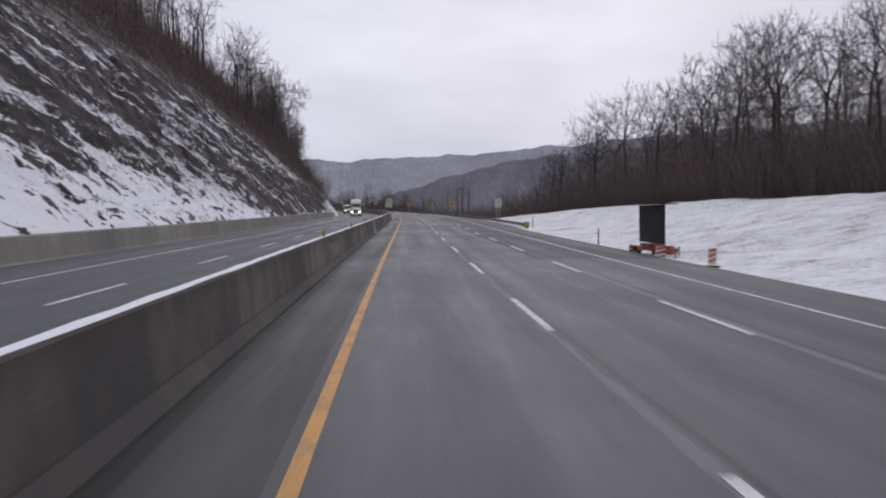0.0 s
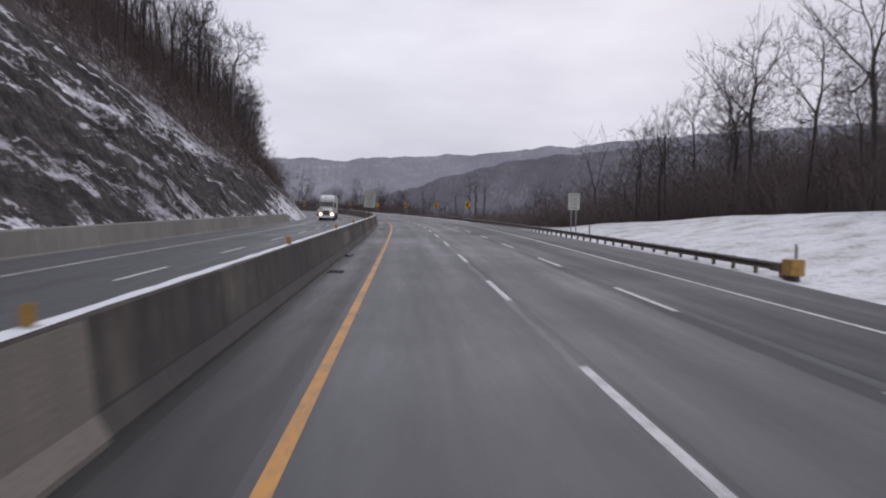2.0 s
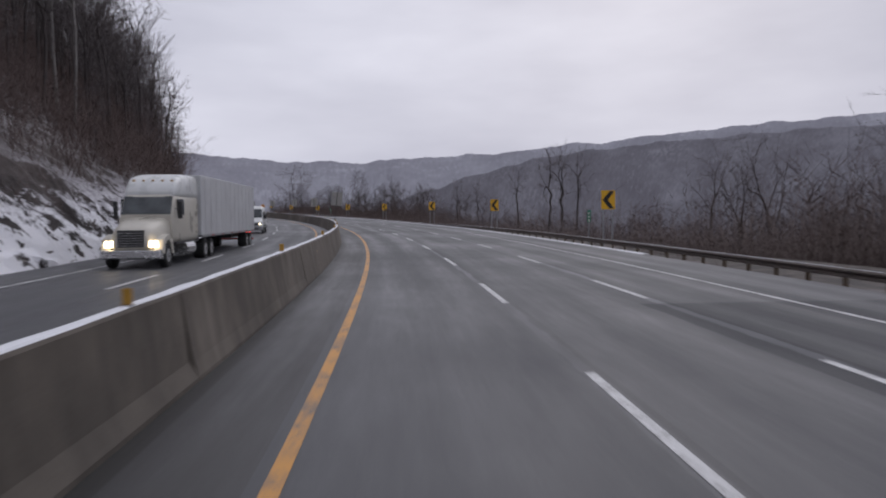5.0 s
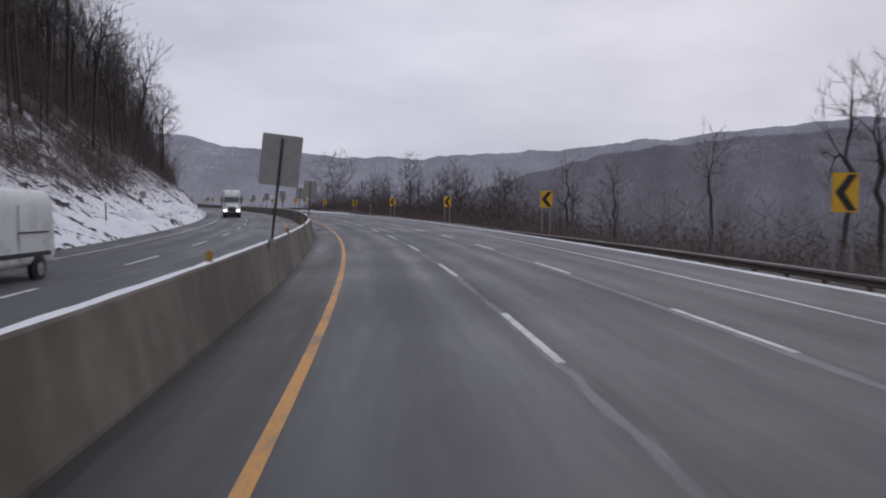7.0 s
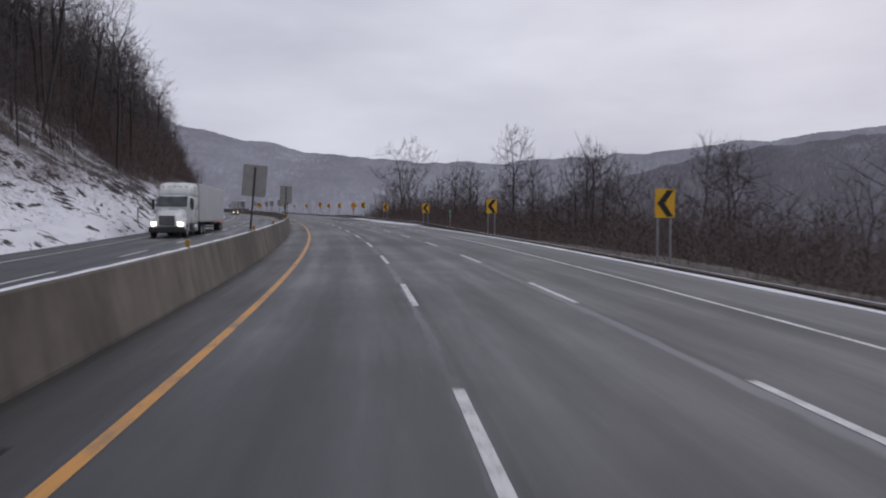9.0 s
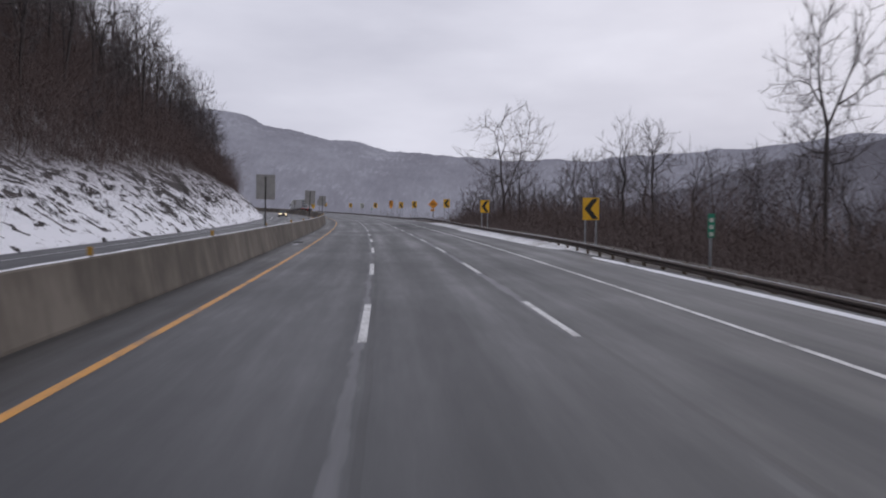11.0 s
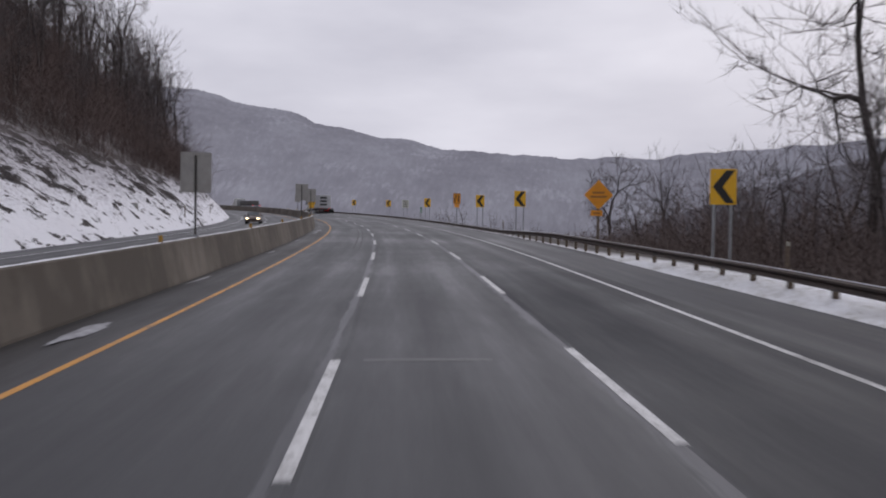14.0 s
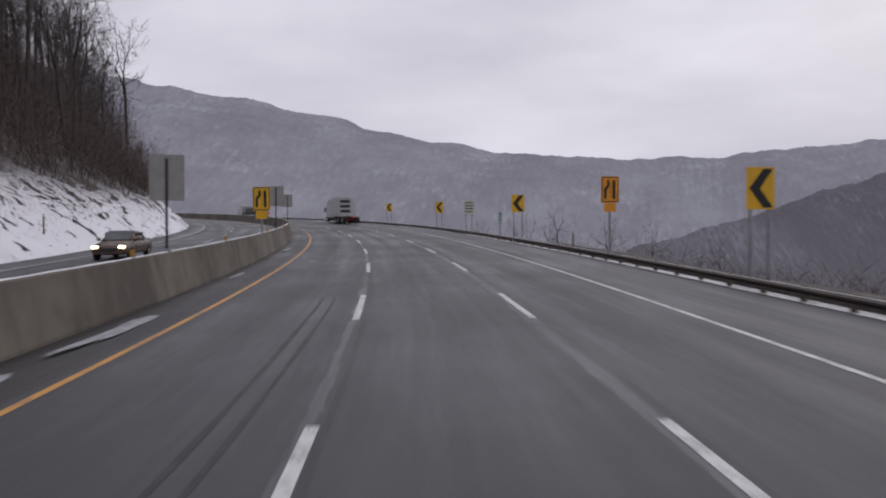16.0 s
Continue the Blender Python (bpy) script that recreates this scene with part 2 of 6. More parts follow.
def concrete(name, pale=1.0, spread=0.085, banded=True, tint=(1.0, 1.0, 1.0)):
    m, n, l, b = nodes_of(name)
    uv = n.new("ShaderNodeUVMap")
    uv.uv_map = "road"
    sep = n.new("ShaderNodeSeparateXYZ")
    l.new(uv.outputs[0], sep.inputs[0])
    mp = n.new("ShaderNodeMapping")
    mp.inputs["Scale"].default_value = (1.0, 0.35, 1)
    l.new(uv.outputs[0], mp.inputs["Vector"])
    run = tex_noise(n, l, mp.outputs[0], 1.5, 6.0, 0.68)
    spot = tex_noise(n, l, uv.outputs[0], 0.22, 4.0, 0.6)
    fine = tex_noise(n, l, uv.outputs[0], 22.0, 4.0, 0.7)
    # casting sections of differing age
    sect = n.new("ShaderNodeTexWhiteNoise")
    sect.noise_dimensions = "1D"
    l.new(maths(n, l, "FLOOR", maths(n, l, "DIVIDE", sep.outputs["X"], 6.1)), sect.inputs["W"])
    form = n.new("ShaderNodeTexWhiteNoise")
    form.noise_dimensions = "1D"
    l.new(maths(n, l, "FLOOR", maths(n, l, "DIVIDE", maths(n, l, "ADD", sep.outputs["X"], maths(n, l, "MULTIPLY", sect.outputs["Value"], 1.4)), 2.45)), form.inputs["W"])
    k = maths(n, l, "ADD", maths(n, l, "MULTIPLY", run, 0.40), maths(n, l, "ADD", maths(n, l, "MULTIPLY", spot, 0.40), maths(n, l, "ADD", maths(n, l, "MULTIPLY", sect.outputs["Value"], 0.09), maths(n, l, "MULTIPLY", form.outputs["Value"], 0.08))))
    a, c, d = (tuple(v * w for v, w in zip(q, tint)) for q in ((0.030, 0.023, 0.018), (0.096, 0.076, 0.058), (0.205, 0.176, 0.140)))
    col = ramp(n, l, k, [(0.5 - spread, tuple(v * pale for v in a)), (0.5, tuple(v * pale for v in c)), (0.5 + spread * 1.15, tuple(v * pale for v in d))])
    col = mixed(n, l, 0.3, col, ramp(n, l, fine, [(0.3, 0.05 * pale), (0.7, 0.2 * pale)]))
    if banded:
        # dark brown under the top edge, grey toe, near-black foot
        low = maths(n, l, "ABSOLUTE", maths(n, l, "SUBTRACT", sep.outputs["Y"], 1.335))
        wavy = maths(n, l, "ADD", low, maths(n, l, "MULTIPLY", maths(n, l, "SUBTRACT", run, 0.5), 0.5))
        col = mixed(n, l, ramp(n, l, wavy, [(0.10, 0.6), (0.45, 0.0)]), col, (0.045, 0.036, 0.030))
        zone = n.new("ShaderNodeMapRange")
        zone.inputs["From Min"].default_value, zone.inputs["From Max"].default_value = 92.0, 160.0
        l.new(sep.outputs["X"], zone.inputs["Value"])
        toe = maths(n, l, "MULTIPLY", ramp(n, l, low, [(0.985, 0.0), (1.0, 0.7)]), maths(n, l, "SUBTRACT", 1.0, zone.outputs[0]))
        col = mixed(n, l, toe, col, (0.056, 0.051, 0.047))
        # newer, tan concrete beyond the first bend
        col = mixed(n, l, maths(n, l, "MULTIPLY", zone.outputs[0], 0.7), col, ramp(n, l, k, [(0.42, (0.105, 0.087, 0.068)), (0.58, (0.200, 0.172, 0.140))]))
        col = mixed(n, l, ramp(n, l, wavy, [(1.16, 0.0), (1.28, 0.75)]), col, (0.032, 0.029, 0.027))
    l.new(col, b.inputs["Base Color"])
    b.inputs["Roughness"].default_value = 0.85
    bumped(n, l, b, fine, 0.4, 0.01)
    return m


def snow_ground(name):
    """Thin snow on grass: white with tufts poking through."""
    m, n, l, b = nodes_of(name)
    v = where(n, l)
    big = tex_noise(n, l, v, 0.06, 4.0)
    mid = tex_noise(n, l, v, 0.55, 5.0, 0.6)
    fine = tex_noise(n, l, v, 4.5, 5.0, 0.7)
    k = maths(n, l, "ADD", maths(n, l, "MULTIPLY", mid, 0.5), maths(n, l, "MULTIPLY", fine, 0.5))
    k = maths(n, l, "ADD", k, maths(n, l, "MULTIPLY", maths(n, l, "SUBTRACT", big, 0.5), 0.25))
    col = ramp(n, l, k, [(0.34, (0.20, 0.175, 0.125)), (0.43, (0.60, 0.60, 0.60)), (0.55, (0.80, 0.81, 0.84))])
    tuft = tex_noise(n, l, v, 2.6, 6.0, 0.75)
    col = mixed(n, l, ramp(n, l, maths(n, l, "ADD", tuft, maths(n, l, "MULTIPLY", maths(n, l, "SUBTRACT", big, 0.5), 0.4)), [(0.56, 0.0), (0.66, 0.7)]), col, (0.30, 0.285, 0.25))
    l.new(col, b.inputs["Base Color"])
    b.inputs["Roughness"].default_value = 0.8
    bumped(n, l, b, k, 0.6, 0.08)
    return m


def hillside(name):
    """Cut rock in tilted beds with snow on its ledges, turning to brushy soil by the vertex weight 'cover'."""
    m, n, l, b = nodes_of(name)
    v = where(n, l)
    att = n.new("ShaderNodeAttribute")
    att.attribute_name = "cover"
    bed = n.new("ShaderNodeMapping")
    bed.inputs["Rotation"].default_value = (radians(17), 0, 0)
    l.new(v, bed.inputs["Vector"])
    # the beds are bent and broken
    bend = n.new("ShaderNodeTexNoise")
    bend.inputs["Scale"].default_value = 0.22
    bend.inputs["Detail"].default_value = 3.0
    l.new(v, bend.inputs["Vector"])
    swing = n.new("ShaderNodeVectorMath")
    swing.operation = "MULTIPLY_ADD"
    swing.inputs[1].default_value = (3.4, 3.4, 3.4)
    l.new(bend.outputs["Color"], swing.inputs[0])
    l.new(bed.outputs[0], swing.inputs[2])
    flat = n.new("ShaderNodeMapping")
    flat.inputs["Scale"].default_value = (0.5, 0.30, 1.25)
    l.new(swing.outputs[0], flat.inputs["Vector"])
    strata = tex_noise(n, l, flat.outputs[0], 1.0, 7.0, 0.62)
    fine = tex_noise(n, l, v, 3.2, 6.0, 0.7)
    mid = tex_noise(n, l, v, 0.35, 5.0, 0.6)
    broad = n.new("ShaderNodeMapping")
    broad.inputs["Scale"].default_value = (0.11, 0.075, 0.22)
    l.new(swing.outputs[0], broad.inputs["Vector"])
    big = tex_noise(n, l, broad.outputs[0], 1.0, 5.0, 0.6)
    rock = ramp(n, l, maths(n, l, "ADD", maths(n, l, "MULTIPLY", strata, 0.6), maths(n, l, "MULTIPLY", fine, 0.4)),
                [(0.40, (0.018, 0.0135, 0.0135)), (0.50, (0.040, 0.032, 0.031)), (0.62, (0.098, 0.082, 0.080))])
    soil = ramp(n, l, maths(n, l, "ADD", maths(n, l, "MULTIPLY", mid, 0.5), maths(n, l, "MULTIPLY", fine, 0.5)),
                [(0.36, (0.040, 0.031, 0.029)), (0.55, (0.088, 0.070, 0.064)), (0.70, (0.18, 0.16, 0.15))])
    geo = n.new("ShaderNodeNewGeometry")
    sp = n.new("ShaderNodeSeparateXYZ")
    l.new(geo.outputs["Normal"], sp.inputs[0])
    att2 = n.new("ShaderNodeAttribute")
    att2.attribute_name = "snow"
    deep = att2.outputs["Fac"]
    att3 = n.new("ShaderNodeAttribute")
    att3.attribute_name = "ledge"
    shelf = maths(n, l, "ADD", maths(n, l, "MULTIPLY", maths(n, l, "SUBTRACT", att3.outputs["Fac"], 0.5), 0.5), maths(n, l, "MULTIPLY", maths(n, l, "SUBTRACT", sp.outputs["Z"], 0.6), 0.7))
    snowy = maths(n, l, "ADD", shelf,
                  maths(n, l, "ADD", maths(n, l, "MULTIPLY", maths(n, l, "SUBTRACT", strata, 0.5), 2.2),
                        maths(n, l, "ADD", maths(n, l, "MULTIPLY", maths(n, l, "SUBTRACT", big, 0.5), 2.9),
                              maths(n, l, "MULTIPLY", maths(n, l, "SUBTRACT", fine, 0.5), 1.5))))
    snowy = maths(n, l, "ADD", snowy, maths(n, l, "MULTIPLY", deep, 0.66))
    # loose blocks that stick out of the snow
    small = n.new("ShaderNodeMapping")
    small.inputs["Scale"].default_value = (0.9, 0.55, 1.7)
    l.new(swing.outputs[0], small.inputs["Vector"])
    block = tex_noise(n, l, small.outputs[0], 1.0, 3.0, 0.6)
    snowy = maths(n, l, "SUBTRACT", snowy, ramp(n, l, block, [(0.54, 0.0), (0.64, 0.9)]))
    white = ramp(n, l, snowy, [(0.02, 0.0), (0.15, 0.5), (0.34, 1.0)])
    base = mixed(n, l, att.outputs["Fac"], rock, soil)
    amount = maths(n, l, "MULTIPLY", white, maths(n, l, "SUBTRACT", 1.0, maths(n, l, "MULTIPLY", att.outputs["Fac"], 0.8)))
    # thin dusting on the benches, deeper snow at the foot
    depth = maths(n, l, "ADD", maths(n, l, "MAXIMUM", deep, maths(n, l, "MULTIPLY", maths(n, l, "SUBTRACT", att3.outputs["Fac"], 0.55), 0.55)), maths(n, l, "MULTIPLY", maths(n, l, "SUBTRACT", fine, 0.5), 1.6))
    cold = ramp(n, l, depth, [(0.0, (0.28, 0.262, 0.278)), (0.32, (0.52, 0.505, 0.535)), (0.7, (0.84, 0.84, 0.88))])
    col = mixed(n, l, amount, base, cold)
    l.new(col, b.inputs["Base Color"])
    b.inputs["Roughness"].default_value = 0.85
    bumped(n, l, b, maths(n, l, "ADD", strata, maths(n, l, "MULTIPLY", fine, 0.5)), 0.9, 0.25)
    return m


def hazed_wood(name, stops, grain):
    """Bare woods on far slopes with snow between the trunks and distance haze painted into the colours; the map runs
    along the slope and up it, in metres.
    """
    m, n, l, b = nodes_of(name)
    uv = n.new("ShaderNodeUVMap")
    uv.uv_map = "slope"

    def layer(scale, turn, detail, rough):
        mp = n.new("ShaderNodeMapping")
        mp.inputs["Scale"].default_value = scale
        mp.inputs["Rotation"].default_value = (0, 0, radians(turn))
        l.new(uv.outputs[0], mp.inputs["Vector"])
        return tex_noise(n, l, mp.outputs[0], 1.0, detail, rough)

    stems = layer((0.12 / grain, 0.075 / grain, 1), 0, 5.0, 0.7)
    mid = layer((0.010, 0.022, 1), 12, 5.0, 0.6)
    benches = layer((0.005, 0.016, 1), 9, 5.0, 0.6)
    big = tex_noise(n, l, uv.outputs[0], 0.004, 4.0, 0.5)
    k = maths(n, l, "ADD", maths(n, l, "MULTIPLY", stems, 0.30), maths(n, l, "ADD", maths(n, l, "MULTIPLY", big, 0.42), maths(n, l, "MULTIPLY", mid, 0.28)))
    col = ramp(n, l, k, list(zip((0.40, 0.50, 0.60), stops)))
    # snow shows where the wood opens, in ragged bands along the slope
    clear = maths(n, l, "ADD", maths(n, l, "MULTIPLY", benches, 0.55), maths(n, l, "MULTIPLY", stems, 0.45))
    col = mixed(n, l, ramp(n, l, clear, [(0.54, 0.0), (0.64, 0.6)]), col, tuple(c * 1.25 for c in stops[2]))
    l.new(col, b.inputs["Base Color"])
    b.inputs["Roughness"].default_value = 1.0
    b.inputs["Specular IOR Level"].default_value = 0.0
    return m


def bark(name, dark, light):
    m, n, l, b = nodes_of(name)
    info = n.new("ShaderNodeObjectInfo")
    v = where(n, l, (1, 1, 0.25))
    f = tex_noise(n, l, v, 9.0, 5.0, 0.65)
    col = ramp(n, l, f, [(0.32, dark), (0.68, light)])
    col = mixed(n, l, maths(n, l, "MULTIPLY", info.outputs["Random"], 0.45), col, tuple(c * 0.55 for c in dark))
    l.new(col, b.inputs["Base Color"])
    b.inputs["Roughness"].default_value = 0.9
    bumped(n, l, b, f, 0.5, 0.02)
    return m


ASPHALT = asphalt("asphalt")
ASPHALT_OPP = asphalt("asphalt_opposite", True)
YELLOW_LINE = line_paint("yellow_line_paint", (0.59, 0.285, 0.062))
WHITE_LINE = line_paint("white_line_paint", (0.64, 0.64, 0.64))
CONCRETE = concrete("barrier_concrete")
PATCH_CONCRETE = concrete("patch_concrete", 1.5, 0.16, False)
MEND_CONCRETE = concrete("recast_concrete", 2.2, 0.3, False)
WALL_CONCRETE = concrete("wall_concrete", 2.45, 0.30, False, (0.95, 1.08, 1.14))
HILLSIDE = hillside("rock_and_snow")
# aerial haze is painted in: the far ridge paler than the nearer shoulder
FAR_HAZED_WOOD = hazed_wood("hazed_wood", [(0.225, 0.223, 0.25), (0.262, 0.262, 0.292), (0.315, 0.318, 0.350)], 1.6)
NEAR_WOOD = hazed_wood("near_wood", [(0.118, 0.113, 0.127), (0.143, 0.139, 0.155), (0.19, 0.188, 0.208)], 1.0)
BARK = bark("bark", (0.046, 0.038, 0.036), (0.112, 0.096, 0.090))
BARK_PALE = bark("bark_pale", (0.14, 0.125, 0.115), (0.34, 0.32, 0.30))
TWIG = bark("twig", (0.092, 0.078, 0.078), (0.200, 0.172, 0.168))
BRUSH = bark("brush_stems", (0.070, 0.050, 0.045), (0.158, 0.112, 0.100))
BRUSH_DRY = bark("dry_brush_stems", (0.090, 0.068, 0.062), (0.200, 0.152, 0.138))
STEEL = plain("galvanised_steel", (0.36, 0.37, 0.38), 0.45, 0.75, 0.35, 5.0)
RUSTY = plain("weathered_rail", (0.098, 0.076, 0.066), 0.7, 0.1, 0.5, 3.0)
WOOD_POST = plain("weathered_wood", (0.16, 0.12, 0.085), 0.85, 0.0, 0.5, 8.0)
SIGN_YELLOW = plain("sign_yellow", (0.80, 0.44, 0.015), 0.45, 0.0, 0.10, 2.0, 0.05)
SIGN_ORANGE = plain("sign_orange", (0.80, 0.31, 0.015), 0.45, 0.0, 0.12, 2.0, 0.05)
SIGN_WHITE = plain("sign_white", (0.58, 0.585, 0.51), 0.45, 0.0, 0.12, 2.0, 0.05)
SIGN_BACK = plain("sign_back_aluminium", (0.35, 0.34, 0.318), 0.55, 0.1, 0.2, 3.0, 0.05)
DARK_POST = plain("dark_post", (0.07, 0.065, 0.06), 0.6, 0.5, 0.3, 6.0)
BLACK = plain("black_sheeting", (0.016, 0.015, 0.014), 0.55, 0.0, 0.3, 3.0, 0.05)
SNOW_CAP = plain("snow_cap", (0.78, 0.79, 0.82), 0.85, 0.0, 0.08, 7.0, 0.5)
SLUSH = plain("grey_slush", (0.36, 0.36, 0.38), 0.6, 0.0, 0.6, 4.0, 0.6)


# ---------------------------------------------------------------- small builders
def mesh_object(name, verts, faces, material, parent=None, label="", smooth_shade=False):
    me = bpy.data.meshes.new(name)
    me.from_pydata(verts, [], faces)
    me.materials.append(material)
    if smooth_shade:
        me.polygons.foreach_set("use_smooth", [True] * len(me.polygons))
    me.update()
    ob = new(name, me)
    if parent is not None:
        ob.parent = parent
    if label:
        ob["label"] = label
    return ob


def part(name, bm, material, parent, label=""):
    """One bmesh as one mesh object under a thing."""
    me = bpy.data.meshes.new(name)
    bm.to_mesh(me)
    bm.free()
    me.materials.append(material)
    ob = new(name, me)
    if parent is not None:
        ob.parent = parent
    if label:
        ob["label"] = label
    return ob


def add_box(bm, x0, x1, y0, y1, z0, z1, bevel=0.0):
    r = bmesh.ops.create_cube(bm, size=1.0)
    vs = r["verts"]
    bmesh.ops.scale(bm, vec=(x1 - x0, y1 - y0, z1 - z0), verts=vs)
    bmesh.ops.translate(bm, vec=((x0 + x1) / 2, (y0 + y1) / 2, (z0 + z1) / 2), verts=vs)
    if bevel:
        es = list({e for v in vs for e in v.link_edges})
        bmesh.ops.bevel(bm, geom=es, offset=bevel, segments=2, affect="EDGES", profile=0.5)
    return vs


def box(x0, x1, y0, y1, z0, z1, bevel=0.0):
    bm = bmesh.new()
    add_box(bm, x0, x1, y0, y1, z0, z1, bevel)
    return bm


def cyl(radius, depth, axis="Z", seg=16, place=(0, 0, 0), radius2=None):
    bm = bmesh.new()
    bmesh.ops.create_cone(bm, cap_ends=True, segments=seg, radius1=radius, radius2=radius if radius2 is None else radius2, depth=depth)
    if axis == "X":
        bmesh.ops.rotate(bm, matrix=Matrix.Rotation(radians(90), 3, "Y"), verts=bm.verts)
    elif axis == "Y":
        bmesh.ops.rotate(bm, matrix=Matrix.Rotation(radians(90), 3, "X"), verts=bm.verts)
    bmesh.ops.translate(bm, vec=place, verts=bm.verts)
    return bm


def prism(points, depth):
    """A flat outline in x and z, made solid along y."""
    bm = bmesh.new()
    f = [bm.verts.new((x, -depth / 2, z)) for x, z in points]
    k = [bm.verts.new((x, depth / 2, z)) for x, z in points]
    bm.faces.new(f)
    bm.faces.new(k[::-1])
    for i in range(len(points)):
        j = (i + 1) % len(points)
        bm.faces.new((f[i], k[i], k[j], f[j]))
    bmesh.ops.recalc_face_normals(bm, faces=bm.faces)
    return bm


def thing(name, m, label, category, group="", kind=""):
    ob = new(name)
    ob.matrix_world = m
    return tagged(ob, label, category, group, kind)


def strip(name, s_values, profile, material, closed=False, parent=None, smooth_shade=False):
    """A profile of (offset, height), which may depend on s, swept along the road, with road coordinates as its UV map."""
    rows = []
    for s in s_values:
        p = profile(s) if callable(profile) else profile
        rows.append(p)
    n = len(rows[0])
    verts, uvs, faces = [], [], []
    for s, p in zip(s_values, rows):
        girth = 0.0
        for i, (o, h) in enumerate(p):
            x, y, z = road_xyz(s, o, h)
            verts.append((float(x), float(y), float(z)))
            if i:
                girth += math.hypot(p[i][0] - p[i - 1][0], p[i][1] - p[i - 1][1])
            uvs.append((s, o if abs(p[0][1]) + abs(p[-1][1]) < 0.2 and not closed else girth))
    m = n if closed else n - 1
    for a in range(len(rows) - 1):
        for i in range(m):
            j = (i + 1) % n
            faces.append((a * n + i, a * n + j, (a + 1) * n + j, (a + 1) * n + i))
    if closed:
        faces.append(tuple(range(n))[::-1])
        faces.append(tuple((len(rows) - 1) * n + i for i in range(n)))
    ob = mesh_object(name, verts, faces, material, parent, "", smooth_shade)
    layer = ob.data.uv_layers.new(name="road")
    idx = np.empty(len(ob.data.loops), int)
    ob.data.loops.foreach_get("vertex_index", idx)
    layer.data.foreach_set("uv", np.array(uvs)[idx].ravel())
    return ob

# ---------------------------------------------------------------- ground: hillside, verge, valley and far hills
def left_height(s, d):
    """Height of the cut slope d metres out from its toe."""
    s, d = np.asarray(s, float), np.asarray(d, float)
    crest = 17.0 - 8.0 * smooth(150, 215, s) + 3.0 * smooth(300, 350, s) - 4.0 * smooth(440, 500, s)
    steep = 1.18 - 0.38 * smooth(160, 210, s) + 0.06 * smooth(300, 350, s)
    upper = 0.95 - 0.08 * smooth(150, 230, s)
    dc = crest / steep
    h = np.where(d < dc, d * steep, crest + (d - dc) * upper)
    # by the bend a gentle apron lies before the steep part
    h = h - 3.0 * smooth(0.3, 5.0, d) * (1 - smooth(7.0, 15.0, d)) * smooth(225, 258, s) * (1 - smooth(286, 308, s))
    top = 52.0 - 12.0 * smooth(200, 420, s)
    return np.where(h < top, h, top + (h - top) * 0.12)


def left_toe(s):
    return -14.35 + 1.0 * smooth(150, 158, s)


def left_cover(s, h):
    """0 on bare rock and snow, 1 under brush."""
    edge = np.interp(s, [0, 95, 115, 132, 145, 170, 200, 220, 240, 262, 285, 305, 330, 365, 405, 430, 447, 462, 490, 510], [18, 17, 12.5, 7.5, 5.8, 4.0, 4.6, 4.9, 3.8, 3.3, 3.6, 4.4, 5.0, 5.6, 7.6, 7.0, 6.2, 5.6, 4.2, 3.8])
    return smooth(edge - 2.5 + 1.3 * smooth(215, 240, s), edge + 2.0 - 0.6 * smooth(215, 240, s), h)


def left_open(s, h):
    """Above the apron the brush stays low and lets patches of snow through."""
    return smooth(226, 244, s) * (1 - smooth(318, 345, s)) * (1 - smooth(10.0, 14.0, h))


def left_ground(s, o):
    """Height over the road of the hillside at an offset."""
    d = np.maximum(left_toe(s) - np.asarray(o, float), 0.0)
    return left_height(s, d) + 0.85 * (1 - smooth(150, 158, s))


def right_ground(s, o):
    s, o = np.asarray(s, float), np.asarray(o, float)
    crest = np.interp(s, [-40, 50, 90, 120, 135, 150, 180, 230, 330, 420, 760], [3.5, 3.4, 2.6, 1.6, 0.9, -0.3, -2.0, -3.6, -4.2, -4.6, -9.0])
    rise = smooth(12.6, 31.0, o)
    near = np.where(s < 145, rise * crest, 0.0)
    drop = smooth(16.2, 33.0, o) * crest
    k = smooth(100, 160, s)
    h = near * (1 - k) + drop * k
    h = h + 0.30 * smooth(13.3 + 0.6 * smooth(370, 384, s), 14.4 + 0.3 * smooth(370, 384, s), o) * smooth(332, 348, s) * (1 - smooth(396, 414, s))
    out = np.maximum(o - 31.0, 0.0)
    far_up = np.minimum(out * 0.07, 5.0)
    far_down = -np.minimum(out * 0.34, 34.0)
    h = h + far_up * (1 - k) + far_down * k
    return h - (0.12 * smooth(12.4, 13.2, o) + 0.04 * smooth(13.2, 14.4, o)) * (1 - smooth(320, 340, s)) - 0.03


def grid_sheet(name, s_values, cols, height, material, weights=(), label="", smooth_shade=True):
    """A sheet of ground over road coordinates; cols gives the offsets at s, height the ground's height."""
    verts, rows = [], []
    extra = {w: [] for w, _ in weights}
    for s in s_values:
        o = cols(s)
        h = height(s, o)
        x, y, z = road_xyz(np.full(len(o), s), o, h)
        verts.append(np.stack([x, y, z], -1))
        for w, fn in weights:
            extra[w].append(fn(s, o, h))
    n = len(verts[0])
    v = np.concatenate(verts)
    a = np.arange((len(s_values) - 1) * n).reshape(-1, n)[:, :-1].ravel()
    faces = np.stack([a, a + 1, a + n + 1, a + n], -1)
    if o[-1] < o[0]:
        faces = faces[:, ::-1]
    ob = mesh_object(name, v.tolist(), faces.tolist(), material, None, "", smooth_shade)
    for w in extra:
        att = ob.data.attributes.new(w, "FLOAT", "POINT")
        att.data.foreach_set("value", np.concatenate(extra[w]).astype(np.float32))
    return tagged(ob, label, "ground", "", "structure")


